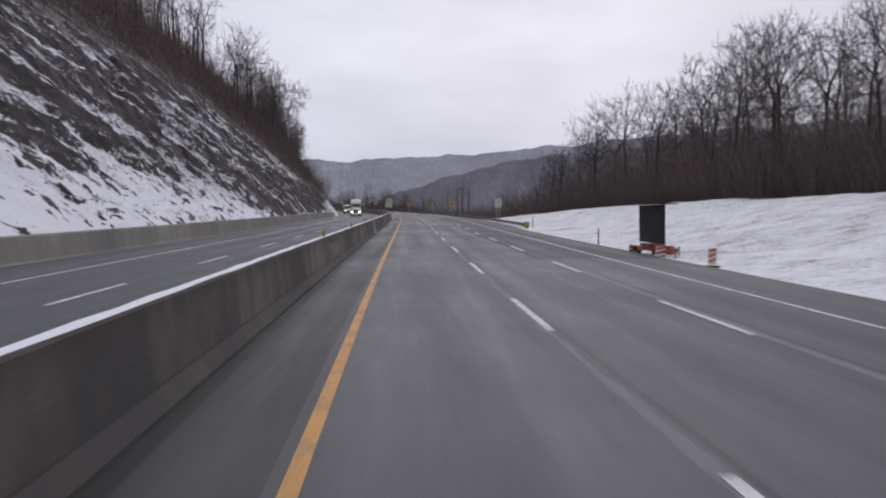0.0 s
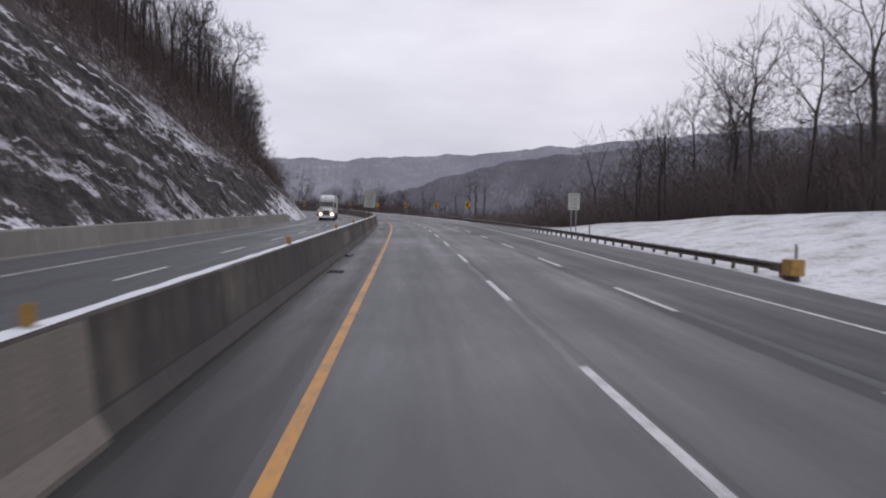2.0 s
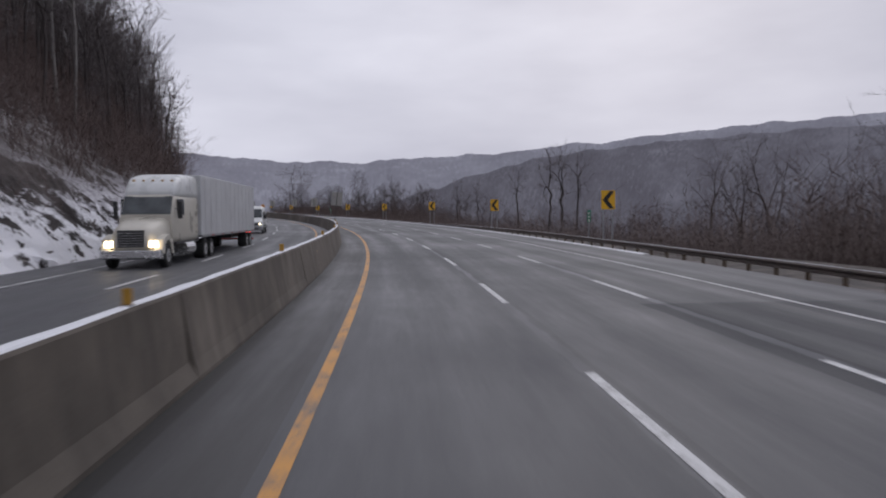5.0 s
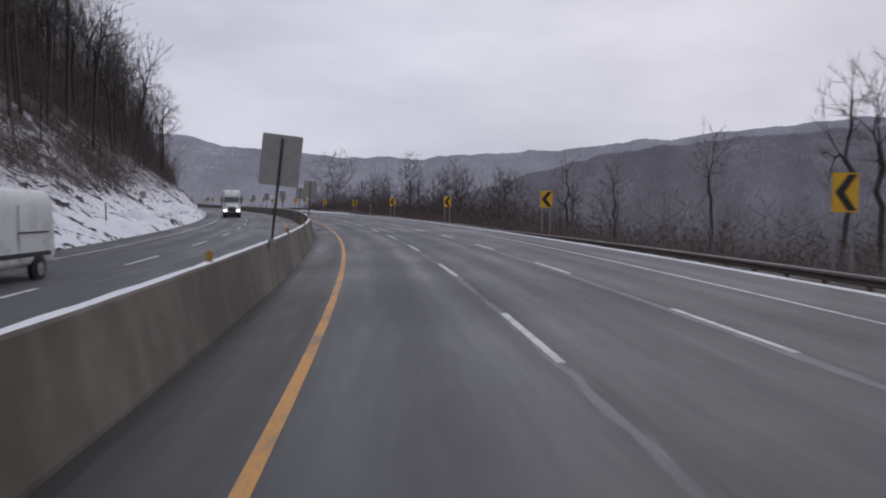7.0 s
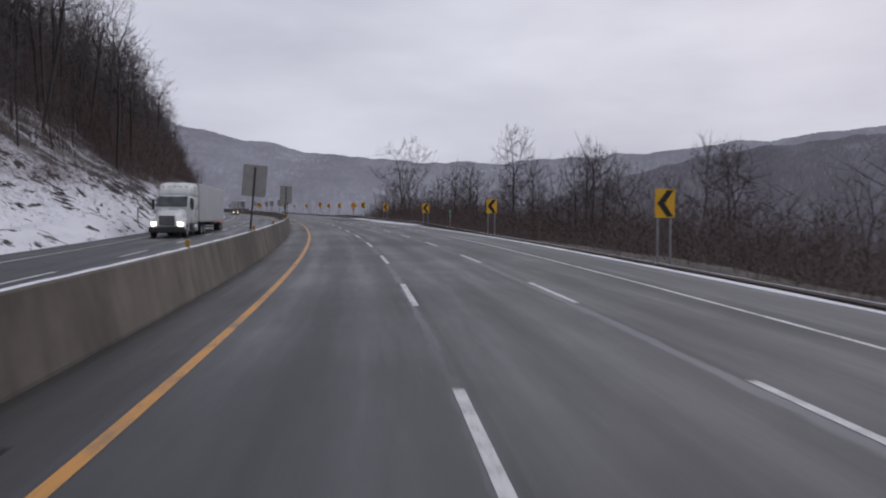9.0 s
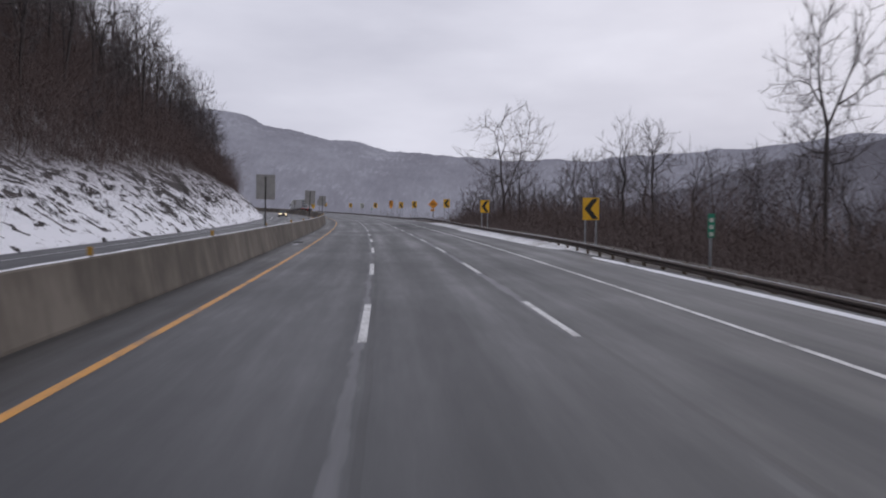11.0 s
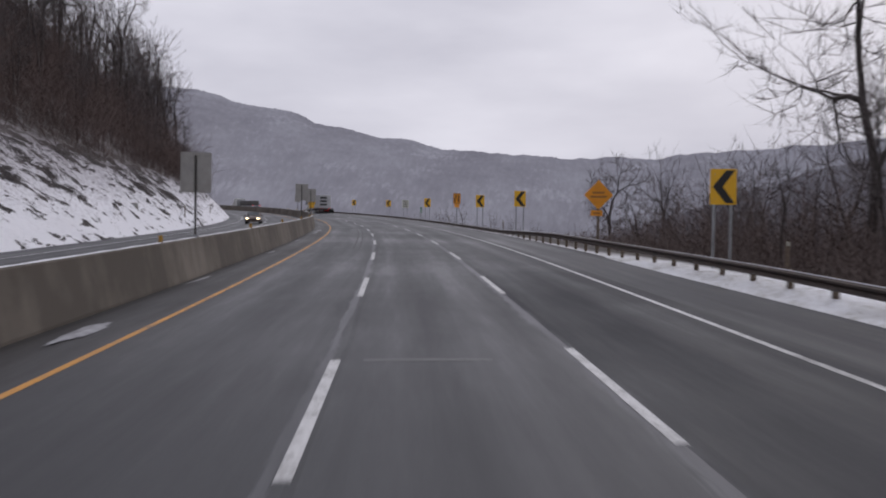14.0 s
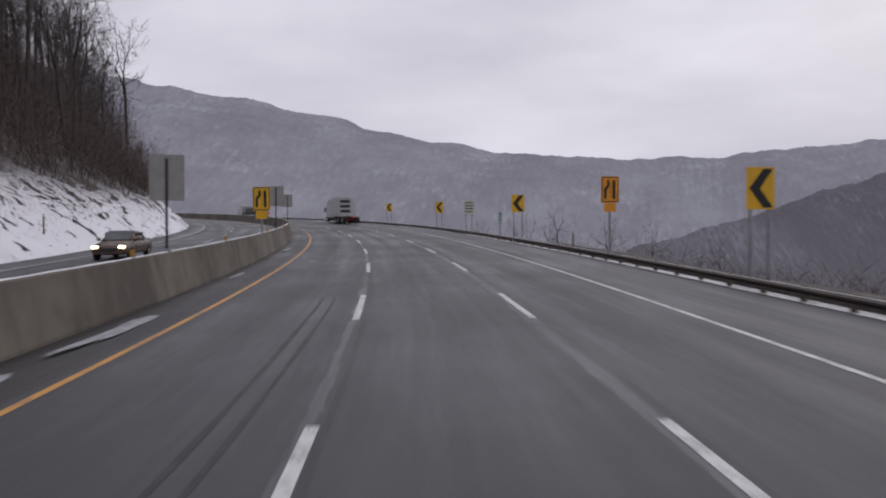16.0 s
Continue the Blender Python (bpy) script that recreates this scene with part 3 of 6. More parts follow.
def fract_noise(x, y, z, octaves=4):
    return noise.fractal(Vector((x, y, z)), 0.9, 2.1, octaves)


def hillside_offsets(s):
    fine = np.arange(0, 19.8, 0.29)
    coarse = 20 + np.cumsum(np.linspace(0.6, 9.0, 28))
    return left_toe(s) - np.concatenate([[-0.35, -0.05], fine, coarse])


BED, FACE = 4.6, 0.40


def rock_bed(s, hi):
    """Which bed of the tilted rock a place belongs to, and the shift of its block."""
    bed = hi + 0.31 * s + 1.5 * fract_noise(s * 0.05, hi * 0.06, 1.0, 3) + 0.55 * fract_noise(s * 0.33, hi * 0.3, 6.0, 3)
    fault = fract_noise(math.floor(s / 3.4 + 0.7 * math.sin(s * 0.21)) * 3.7, math.floor(bed / BED) * 5.3, 4.0, 1)
    return bed + 0.5 * fault, fault


def ledge_snow(s, o, h):
    """Snow lies on the benches between the steep rock faces, most at their lips."""
    base = left_ground(s, o)
    out = np.zeros(len(o))
    for i in range(min(len(o), 76)):
        bed, fault = rock_bed(s, float(base[i]))
        t = (bed / BED) % 1.0
        t2 = (bed / 1.15 + 0.3 * fault) % 1.0
        out[i] = (0.0 if t < FACE else 0.72 - 0.25 * (t - FACE) / (1 - FACE)) + (0.36 if t2 > 0.5 else 0.0) + 0.14 + (0.42 + 0.16 * float(smooth(82, 98, s))) * float(smooth(5.0, 8.0, base[i])) + 0.30 * float(smooth(98, 128, s) * smooth(3.0, 7.0, base[i])) - 0.16 * float(smooth(78, 92, s) * (1 - smooth(126, 145, s)) * (1 - smooth(5.5, 8.5, base[i])))
    return out * (1 - 0.68 * smooth(165, 205, s)) + (0.50 - 0.1 * smooth(320, 350, s)) * smooth(165, 205, s)


def bench(u, face, rise):
    """A stair of beds: a steep face, then a gentle bench; what it adds to an even slope."""
    t = u % 1.0
    return (t / face * rise if t < face else rise + (t - face) / (1 - face) * (1 - rise)) - t


def hillside_height(s, o):
    h = left_ground(s, o)
    h[0] = h[1] = -0.05
    h[0] = -0.3
    bare = 1 - left_cover(s, h)
    rocky = 1 - 0.3 * smooth(160, 200, s)
    for i in range(2, len(o)):
        if i > 74:
            h[i] += 1.3 * fract_noise(s * 0.05, o[i] * 0.05, 3.0)
            continue
        hi = h[i]
        bed, fault = rock_bed(s, hi)
        big = bench(bed / BED, FACE, 0.64) * BED
        small = bench(bed / 1.15 + 0.3 * fault, 0.45, 0.8) * 1.15
        rough = fract_noise(s * 0.35, hi * 0.5, 7.0) * 0.4 + fract_noise(s * 1.1, hi * 1.4, 2.0, 3) * 0.16
        low = float(np.interp(s, [58, 76, 92], [3.0, 2.0, 0.2]))
        strength = min(1.0, max(0.0, (hi - low) / 2.5)) * (0.3 + 0.7 * bare[i]) * rocky
        soft = fract_noise(s * 0.12, o[i] * 0.2, 5.0) * 0.6
        outcrop = max(0.0, fract_noise(s * 0.5, hi * 1.4 + 0.3 * s, 11.0, 3) - 0.25) * 0.8 * (1 - strength)
        h[i] += (big + 0.75 * small + rough + 0.45 * fault) * strength + outcrop + soft * (1 - 0.5 * rocky) * min(1.0, max(0.0, (hi - 0.6) / 3))
    return h


def ground_cover(s, o, h):
    bare = np.array([0.95 * max(0.0, min(1.0, 0.62 + 1.6 * fract_noise(s * 0.22, a * 0.34, 8.0))) for a in o])
    return (left_cover(s, h) + 0.5 * left_cover(s, h - 12.0)) * (1 - left_open(s, h) * bare)


S_LEFT = np.concatenate([np.arange(-40, 40, 1.0), np.arange(40, 186, 0.36), np.arange(186, 470, 1.1), np.arange(470, 760, 4.0)])
grid_sheet("hillside_ground", S_LEFT, hillside_offsets, hillside_height, HILLSIDE,
           (("cover", ground_cover), ("ledge", ledge_snow),
            ("snow", lambda s, o, h: np.clip(1.0 - (h - 0.8) / float(np.interp(s, [30, 44, 60, 72, 84, 94, 126, 138, 150, 172, 200], [12.0, 9.0, 5.6, 3.2, 1.0, 0.4, 0.5, 2.6, 4.5, 4.0, 6.0])), 0, 1) * (1 - 0.5 * smooth(165, 205, s) * (1 - 0.7 * smooth(205, 235, s))))),
           "steep road cut of dark bedded rock dusted with snow", False)


def verge_offsets(s):
    return np.concatenate([np.arange(11.0, 34.0, 0.7), 34 + np.cumsum(np.linspace(1.5, 22.0, 26))])


def verge_height(s, o):
    h = right_ground(s, o)
    for i in range(4, len(o)):
        a = min(1.0, (o[i] - 13.2) / 5.0)
        if a > 0:
            h[i] += a * (0.30 * fract_noise(s * 0.05, o[i] * 0.07, 4.0) + 0.07 * fract_noise(s * 0.5, o[i] * 0.5, 9.0, 3))
    return h


def wooded(s, o, h):
    k = smooth(100, 160, s)
    return smooth(29.0, 33.0, o) * (1 - k) + smooth(13.95 + 1.1 * smooth(325, 345, s) - 0.5 * smooth(400, 420, s), 14.35 + 1.9 * smooth(325, 345, s) - 1.2 * smooth(400, 420, s), o) * k


def verge_material():
    """Snowy grass by the road, dark leaf litter under the trees."""
    m = snow_ground("verge")
    n, l = m.node_tree.nodes, m.node_tree.links
    b = n["Principled BSDF"]
    old = b.inputs["Base Color"].links[0].from_socket
    att = n.new("ShaderNodeAttribute")
    att.attribute_name = "wood"
    f = tex_noise(n, l, where(n, l), 0.8, 5.0)
    litter = ramp(n, l, f, [(0.38, (0.032, 0.025, 0.021)), (0.6, (0.075, 0.059, 0.049)), (0.74, (0.16, 0.15, 0.145))])
    l.new(mixed(n, l, att.outputs["Fac"], old, litter), b.inputs["Base Color"])
    return m


VERGE = verge_material()
grid_sheet("verge_ground", np.arange(-40, 760, 1.6), verge_offsets, verge_height, VERGE, (("wood", wooded),),
           "snow-covered grass bank falling away into a wooded valley")

# far hills, ring by ring about the place
HUB = (-30.0, 200.0, 4.0)
SKY_AZ = [-180, -90, -55, -45, -36, -32, -28, -24, -20, -16, -12, -8, -4, 0, 4, 8, 12, 16, 20, 25, 32, 45, 90, 180]
SKY_EL = [6, 8.5, 10.3, 9.9, 8.7, 7.9, 6.9, 6.0, 5.3, 4.8, 4.5, 4.35, 4.4, 4.6, 4.85, 5.1, 5.5, 5.8, 6.1, 6.5, 6.8, 7, 6, 6]


def slope_map(ob, metres_per_degree):
    """Lays a map over a far slope: along it and up it, in metres."""
    layer = ob.data.uv_layers.new(name="slope")
    co = np.empty(len(ob.data.vertices) * 3)
    ob.data.vertices.foreach_get("co", co)
    co = co.reshape(-1, 3)
    u = np.degrees(np.arctan2(co[:, 0] - HUB[0], co[:, 1] - HUB[1])) * metres_per_degree
    r = np.hypot(co[:, 0] - HUB[0], co[:, 1] - HUB[1])
    uv = np.stack([u, co[:, 2] + 0.05 * r], -1)
    idx = np.empty(len(ob.data.loops), int)
    ob.data.loops.foreach_get("vertex_index", idx)
    layer.data.foreach_set("uv", uv[idx].ravel())


def far_hills():
    az = np.concatenate([np.arange(-180, -60, 3.0), np.arange(-60, 60, 0.16), np.arange(60, 180.1, 3.0)])
    ring = np.array([430, 560, 680, 800, 920, 1040, 1140, 1220, 1280, 1310, 1360, 1440, 1540, 1680, 1820, 1960, 2100, 2180, 2230, 2300, 2700], float)
    el = np.interp(az, SKY_AZ, SKY_EL)
    # a nearer shoulder on the right-hand side of the valley
    near_el = np.interp(az, [-16, -8, -2, 2, 5, 8, 11, 14.5, 20, 30, 60, 90], [-3, -1.2, 0.6, 2.0, 3.0, 3.8, 4.5, 5.0, 5.5, 6.0, 6.0, -3])
    verts, faces = [], []
    floor = -46.0
    is_near = []
    for k, a in enumerate(az):
        t = radians(a)
        ragged = noise.fractal(Vector((a * 5.0, 1, 2)), 0.6, 2.0, 3)
        crest = 2200 * math.tan(radians(el[k])) + 10.0 * noise.fractal(Vector((a * 0.35, 0, 5)), 1.0, 2.0, 3) + 2.2 * ragged
        low = 1310 * math.tan(radians(near_el[k])) + 5.0 * noise.fractal(Vector((a * 0.5, 3, 5)), 1.0, 2.0, 3) + 1.6 * ragged
        late = float(smooth(-24, -6, a)) * float(1 - smooth(60, 90, a))
        for r in ring:
            start = 430 + 950 * late
            u = min(1.0, max(0.0, (r - start) / (2200 - start)))
            z = floor + (crest - floor) * (u ** (1.25 - 0.3 * late))
            z += 30.0 * noise.fractal(Vector((a * 0.11, r * 0.0012, 1)), 1.0, 2.0, 3) * (4 * u * (1 - u))
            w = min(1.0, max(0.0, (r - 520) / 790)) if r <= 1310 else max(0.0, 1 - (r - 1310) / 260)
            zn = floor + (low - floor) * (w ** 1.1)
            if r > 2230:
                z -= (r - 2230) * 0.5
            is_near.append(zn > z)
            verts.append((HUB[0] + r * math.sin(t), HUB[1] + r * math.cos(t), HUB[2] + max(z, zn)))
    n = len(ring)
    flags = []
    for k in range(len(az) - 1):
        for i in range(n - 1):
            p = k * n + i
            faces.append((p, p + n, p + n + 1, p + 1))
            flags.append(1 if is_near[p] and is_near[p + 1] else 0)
    ob = mesh_object("hills_backdrop", verts, faces, FAR_HAZED_WOOD, None, "", True)
    # the nearer shoulder takes the less hazed colours
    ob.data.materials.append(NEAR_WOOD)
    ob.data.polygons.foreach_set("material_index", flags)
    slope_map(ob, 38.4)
    return tagged(ob, "long wooded mountain ridge dusted with snow, paled by painted haze, far across the valley", "hills", "", "structure")


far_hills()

base = bmesh.new()
bmesh.ops.create_grid(base, x_segments=24, y_segments=24, size=4500)
bmesh.ops.translate(base, vec=(0, 0, -48), verts=base.verts)
tagged(part("ground", base, VERGE, None), "snowy valley floor reaching to the horizon", "ground", "", "structure")

# ---------------------------------------------------------------- carriageways and their markings
S_ROAD = np.arange(-40, 744, 2.0)
road = strip("road", S_ROAD, lambda s: [(o, 0.0) for o in (-1.68, 0.0, 3.61, 7.28, 10.8, 12.7 + 1.0 * float(smooth(62, 82, s)) + 0.6 * float(smooth(255, 335, s)))], ASPHALT)
tagged(road, "damp grey asphalt carriageway of three lanes with salt-stained joints", "road", "", "structure")
road_b = strip("road_opposite", S_ROAD, [(o, 0.0) for o in (-14.3, -11.0, -7.5, -4.0, -2.2)], ASPHALT_OPP)
tagged(road_b, "damp grey asphalt carriageway for oncoming traffic", "road", "", "structure")

S_FINE = np.arange(-40, 744, 3.0)
strip("yellow_line", S_FINE, lambda s: [(-0.085 + 0.02 * float(smooth(300, 360, s)), 0.006), (0.085 - 0.02 * float(smooth(300, 360, s)), 0.006)], YELLOW_LINE, parent=road)
strip("edge_line", S_FINE, lambda s: [(float(edge_o(s)) - 0.07, 0.006), (float(edge_o(s)) + 0.07, 0.006)], WHITE_LINE, parent=road)
strip("edge_line", S_FINE, lambda s: [(-10.75 - 0.6 * float(smooth(120, 220, s)) - 0.07, 0.006), (-10.75 - 0.6 * float(smooth(120, 220, s)) + 0.07, 0.006)], WHITE_LINE, parent=road_b)
strip("yellow_line", S_FINE, [(-3.75, 0.006), (-3.6, 0.006)], YELLOW_LINE, parent=road_b)

dash_bm = bmesh.new()
add_box(dash_bm, -0.075, 0.075, 0.0, 4.72, -0.002, 0.007)
dash_mesh = bpy.data.meshes.new("lane_dash")
dash_bm.to_mesh(dash_mesh)
dash_bm.free()
dash_mesh.materials.append(WHITE_LINE)
SHIFT_1 = [0.85, -0.32, 0.99, 0.57, 0.77, -0.33, -0.29, -0.26, -0.56, -0.11, -0.35, -0.04, -0.05, -0.1, -0.38, -0.19, -0.1, 0.12, 0.38, 0.31]
SHIFT_2 = [-0.27, 0.86, -0.58, -1.34, -0.73, -0.04, 0.05, 0.24, -0.27, 0.52, -0.38, 0.18, 0.13, 0.11, -0.26, 0.65, 0.17, 0.01, 0.01, 0.01]
for k in range(-1, 60):
    for start, shift, which in ((-7.67, SHIFT_1, 1), (-7.51, SHIFT_2, 2), (-3.2, None, 3)):
        s = start + 12.192 * k
        if s < -36 or s > 715:
            continue
        if shift is not None:
            s += float(np.interp(s, np.arange(20) * 25.0, shift))
        o = 3.61 + float(np.interp(s, [320, 340, 385, 400], [0.0, 0.08, 0.08, 0.0])) if which == 1 else float(lane2_o(s + 2.4)) if which == 2 else -7.2 - 0.6 * float(smooth(100, 220, s))
        d = new("lane_dash", dash_mesh)
        d.parent = road_b if which == 3 else road
        a = at(s, o)
        b = at(s + 4.7, o if which != 2 else float(lane2_o(s + 4.7)))
        run = b.translation - a.translation
        turn = math.degrees(math.atan2(-run.x, run.y))
        d.matrix_world = pose(*a.translation, math.degrees(math.atan2(run.z, math.hypot(run.x, run.y))), 0, turn)

# ---------------------------------------------------------------- median barrier and the wall at the foot of the slope
BAR_O = -1.95
BAR = [(0.33, 0.0), (0.33, 0.06), (0.21, 0.27), (0.115, 1.17), (0.09, 1.2), (-0.09, 1.2), (-0.115, 1.17), (-0.21, 0.27), (-0.33, 0.06), (-0.33, 0.0)]
barrier = thing("median_barrier", Matrix(), "long tall concrete median barrier, stained brown, between the carriageways", "barrier", "", "structure")
SECT = 12.2
for k in range(int(780 / SECT)):
    s0 = -40 + k * SECT
    steps = np.linspace(s0 + 0.006, s0 + SECT - 0.006, 7)
    late = float(smooth(128, 150, s0))
    strip("barrier_section", steps, [(BAR_O - math.copysign(abs(a) + late * (0.075 if b == 0.27 else 0.0), a), b) for a, b in BAR], CONCRETE, closed=True, parent=barrier)


def ragged_top(s):
    w = (0.082 + 0.022 * math.sin(s * 1.7) * math.sin(s * 0.43)) * (1 - 0.4 * float(smooth(150, 320, s)))
    h = 1.2 + 0.018 + 0.008 * math.sin(s * 2.9)
    return [(BAR_O + w, 1.203), (BAR_O + w * 0.7, h), (BAR_O - w * 0.7, h), (BAR_O - w, 1.203)]


cap = strip("snow_cap", np.arange(-40, 735, 0.9), ragged_top, SNOW_CAP, parent=barrier)
cap["label"] = "thin crust of white snow along the barrier's top"

wall = thing("retaining_wall", Matrix(), "low pale concrete wall along the foot of the rock cut", "wall", "", "structure")
WALL = [(-13.85, 0.0), (-13.9, 0.3), (-14.02, 1.02), (-14.06, 1.05), (-14.3, 1.05), (-14.33, 1.02), (-14.33, 0.0)]
for k in range(34):
    s0 = -40 + k * 6.25
    if s0 + 6.25 > 156:
        break
    last = s0 + 12.5 > 156
    steps = np.linspace(s0 + 0.004, s0 + 6.246, 4)
    strip("wall_section", steps, lambda s: [(o, h * (1 - 0.45 * float(smooth(s0 + 3.0, s0 + 6.2, s)) if last else h)) if not last else (o, h * (1 - 0.45 * float(smooth(s0 + 3.0, s0 + 6.2, s)))) for o, h in WALL], WALL_CONCRETE, closed=True, parent=wall)

# thin ploughed edge of snow along the pavement
def snow_edge(s):
    w = 0.10 + 0.16 * max(0.0, 0.6 + noise.fractal(Vector((s * 0.31, 2, 0)), 0.8, 2.1, 4))
    return [(13.62 - w * 0.4, 0.003), (13.66, 0.035), (13.7 + w * 0.5, 0.03), (13.72 + w, -0.05)]


edge_snow = strip("snow_edge", np.arange(168, 330, 0.5), snow_edge, SNOW_CAP, parent=road)
edge_snow["label"] = "thin ragged line of ploughed snow along the pavement"

# a recast stretch of the median barrier in paler concrete
MEND = [(0.343, 0.0), (0.343, 0.065), (0.222, 0.28), (0.126, 1.16), (0.08, 1.16), (0.08, 0.0)]
mend = strip("recast_section", np.linspace(51.8, 55.6, 5), [(BAR_O + a, b) for a, b in MEND], MEND_CONCRETE, closed=True, parent=barrier)
mend["label"] = "recast stretch in pale new concrete"

# patched stretches on the barrier's face
for s0, s1, z0, z1 in ((28.6, 32.4, 0.36, 0.93), (19.2, 22.6, 0.34, 0.86), (83.0, 86.5, 0.4, 0.95), (96.0, 97.6, 0.32, 1.0)):
    lean = [(0.21 - 0.1055 * (z - 0.27) / 1.0 + 0.004, z) for z in (z0, z1)]
    patch = strip("patch", np.linspace(s0, s1, 4), [(BAR_O + a, b) for a, b in lean] + [(BAR_O + a - 0.05, b) for a, b in lean[::-1]], PATCH_CONCRETE, closed=True, parent=barrier)
    patch["label"] = "paler patch of mended concrete"

# ---------------------------------------------------------------- bare trees
def divide(g, start, heading, marks, wobble):
    """Limbs that part again and again until each one reaches a mark of the crown; returns nodes and their parents."""
    pos, par = [np.array(start, float)], [-1]

    def run(i, end, wander):
        a = pos[i]
        n = max(1, int(round(np.linalg.norm(end - a) / 1.1)))
        for k in range(1, n + 1):
            q = a + (end - a) * k / n
            if k < n:
                q = q + g.normal(0, wander, 3)
            pos.append(q)
            par.append(i)
            i = len(pos) - 1
        return i

    todo = [(0, np.array(heading, float), marks)]
    while todo:
        i, d, m = todo.pop()
        p = pos[i]
        c = m.mean(0)
        away = np.linalg.norm(c - p)
        if len(m) == 1:
            run(i, c, wobble * 0.5)
            continue
        way = (c - p) / (away + 1e-6) + 0.35 * d
        way /= np.linalg.norm(way)
        far = away * g.uniform(0.26, 0.48) if len(m) > 3 else away * 0.55
        j = run(i, p + way * far + g.normal(0, wobble, 3) * far * 0.35, wobble)
        v = m - pos[j]
        v = v / (np.linalg.norm(v, axis=1, keepdims=True) + 1e-6)
        axis = np.linalg.svd(v - v.mean(0), full_matrices=False)[2][0]
        order = np.argsort(v @ axis)
        cut = min(max(1, int(round(len(m) * g.uniform(0.3, 0.7)))), len(m) - 1)
        todo.append((j, way, m[order[:cut]]))
        todo.append((j, way, m[order[cut:]]))
    return pos, par


def frustums(a, b, ra, rb, sides):
    """Open tapering tubes between paired points, as vertices and quads."""
    d = b - a
    d = d / (np.linalg.norm(d, axis=1, keepdims=True) + 1e-9)
    ref = np.where(np.abs(d[:, :1]) < 0.8, np.array([[1.0, 0, 0]]), np.array([[0, 1.0, 0]]))
    u = np.cross(d, ref)
    u /= np.linalg.norm(u, axis=1, keepdims=True) + 1e-9
    w = np.cross(d, u)
    t = np.arange(sides) * 2 * np.pi / sides
    ring = u[:, None] * np.cos(t)[None, :, None] + w[:, None] * np.sin(t)[None, :, None]
    v = np.concatenate([a[:, None] + ring * ra[:, None, None], b[:, None] + ring * rb[:, None, None]], 1)
    base = np.arange(len(a))[:, None, None] * sides * 2
    k = np.arange(sides)
    q = np.stack([k, (k + 1) % sides, (k + 1) % sides + sides, k + sides], -1)[None] + base
    return v.reshape(-1, 3), q.reshape(-1, 4)


def grow(seed, height, bole, wide, thick, marks=250, twigs=6, stems=1, flat=0.5, wobble=0.05, twig_long=1.0, lopside=0.0, waist=0.45):
    """A bare hardwood: a bole, limbs that fork up into a domed crown, and twigs at their ends."""
    g = np.random.default_rng(seed)
    z0 = bole * height
    # marks fill a dome; most of them near its skin
    pts = []
    while len(pts) < marks:
        p = g.uniform(-1, 1, 3)
        r = np.linalg.norm(p)
        if r > 1 or r < 0.35 * g.random():
            continue
        up = (p[2] + 1) / 2
        girth = waist + (1 - waist) * up ** flat
        bump = 1 + 0.22 * math.sin(3 * math.atan2(p[1], p[0]) + seed) * (0.3 + up)
        pts.append((p[0] * wide * height * girth * bump + lopside * height * up, p[1] * wide * height * girth * bump, z0 * 0.92 + up * (height - z0 * 0.92)))
    pts = np.array(pts)
    pos, par = [np.array([0, 0, -0.5])], [-1]
    groups = [pts]
    if stems > 1:
        turn = np.argsort(np.arctan2(pts[:, 1], pts[:, 0]))
        groups = np.array_split(pts[turn], stems)
    for k, marks_k in enumerate(groups):
        c = marks_k.mean(0)
        out = np.array([c[0], c[1], 0.0]) / height if stems > 1 else np.append(g.normal(0, 0.03, 2), 0.0)
        i, q = 0, np.array([0.0, 0.0, -0.5]) + out * 1.5
        while q[2] < z0:
            q = q + (np.array([0, 0, 1.0]) + out) * 1.0 + np.append(g.normal(0, wobble * 0.4, 2), 0)
            pos.append(q)
            par.append(i)
            i = len(pos) - 1
        more, links = divide(g, q, (0, 0, 1), marks_k, wobble)
        base = len(pos) - 1
        for j in range(1, len(more)):
            pos.append(more[j])
            par.append(i if links[j] == 0 else base + links[j])
    pos, par = np.array(pos), np.array(par)
    n = len(pos)
    # thickness by the number of ends that each limb carries
    load = np.zeros(n)
    has = np.zeros(n, bool)
    has[par[par >= 0]] = True
    load[~has] = 1.0
    for i in np.argsort(-np.array(depths(par)))[:-1]:
        load[par[i]] += load[i]
    power = math.log(max(2.0, thick / R_TIP)) / math.log(max(2.0, load[0]))
    rad = R_TIP * load ** power
    i = np.arange(1, n)
    a, b, rb = pos[par[i]], pos[i], rad[i]
    ra = np.where(rb > 0.72 * rad[par[i]], rad[par[i]], np.minimum(rad[par[i]], rb * 1.2))
    foot = par[i] == 0
    ra = np.where(foot, ra * 1.4, ra)
    big = rb > 0.026
    vs, fs, k = [], [], 0
    for pick, sides in ((rb > 0.085, 6), (big & (rb <= 0.085), 3)):
        v, f = frustums(a[pick], b[pick], ra[pick], rb[pick], sides)
        vs.append(v)
        fs.append(f + k)
        k += len(v)
    wood = (np.concatenate(vs), np.concatenate(fs))
    # thin limbs and twigs: slim blades
    tv, k = [], 0
    sa, sb, sr = a[~big], b[~big], rb[~big]
    side = np.cross(sb - sa, g.normal(0, 1, sa.shape))
    side = side / (np.linalg.norm(side, axis=1, keepdims=True) + 1e-9) * np.maximum(sr, 0.013)[:, None] * 1.15
    tv.append(np.stack([sa + side, sa - side, sb + side * 0.8], 1))
    tv.append(np.stack([sa - side, sb - side * 0.8, sb + side * 0.8], 1))
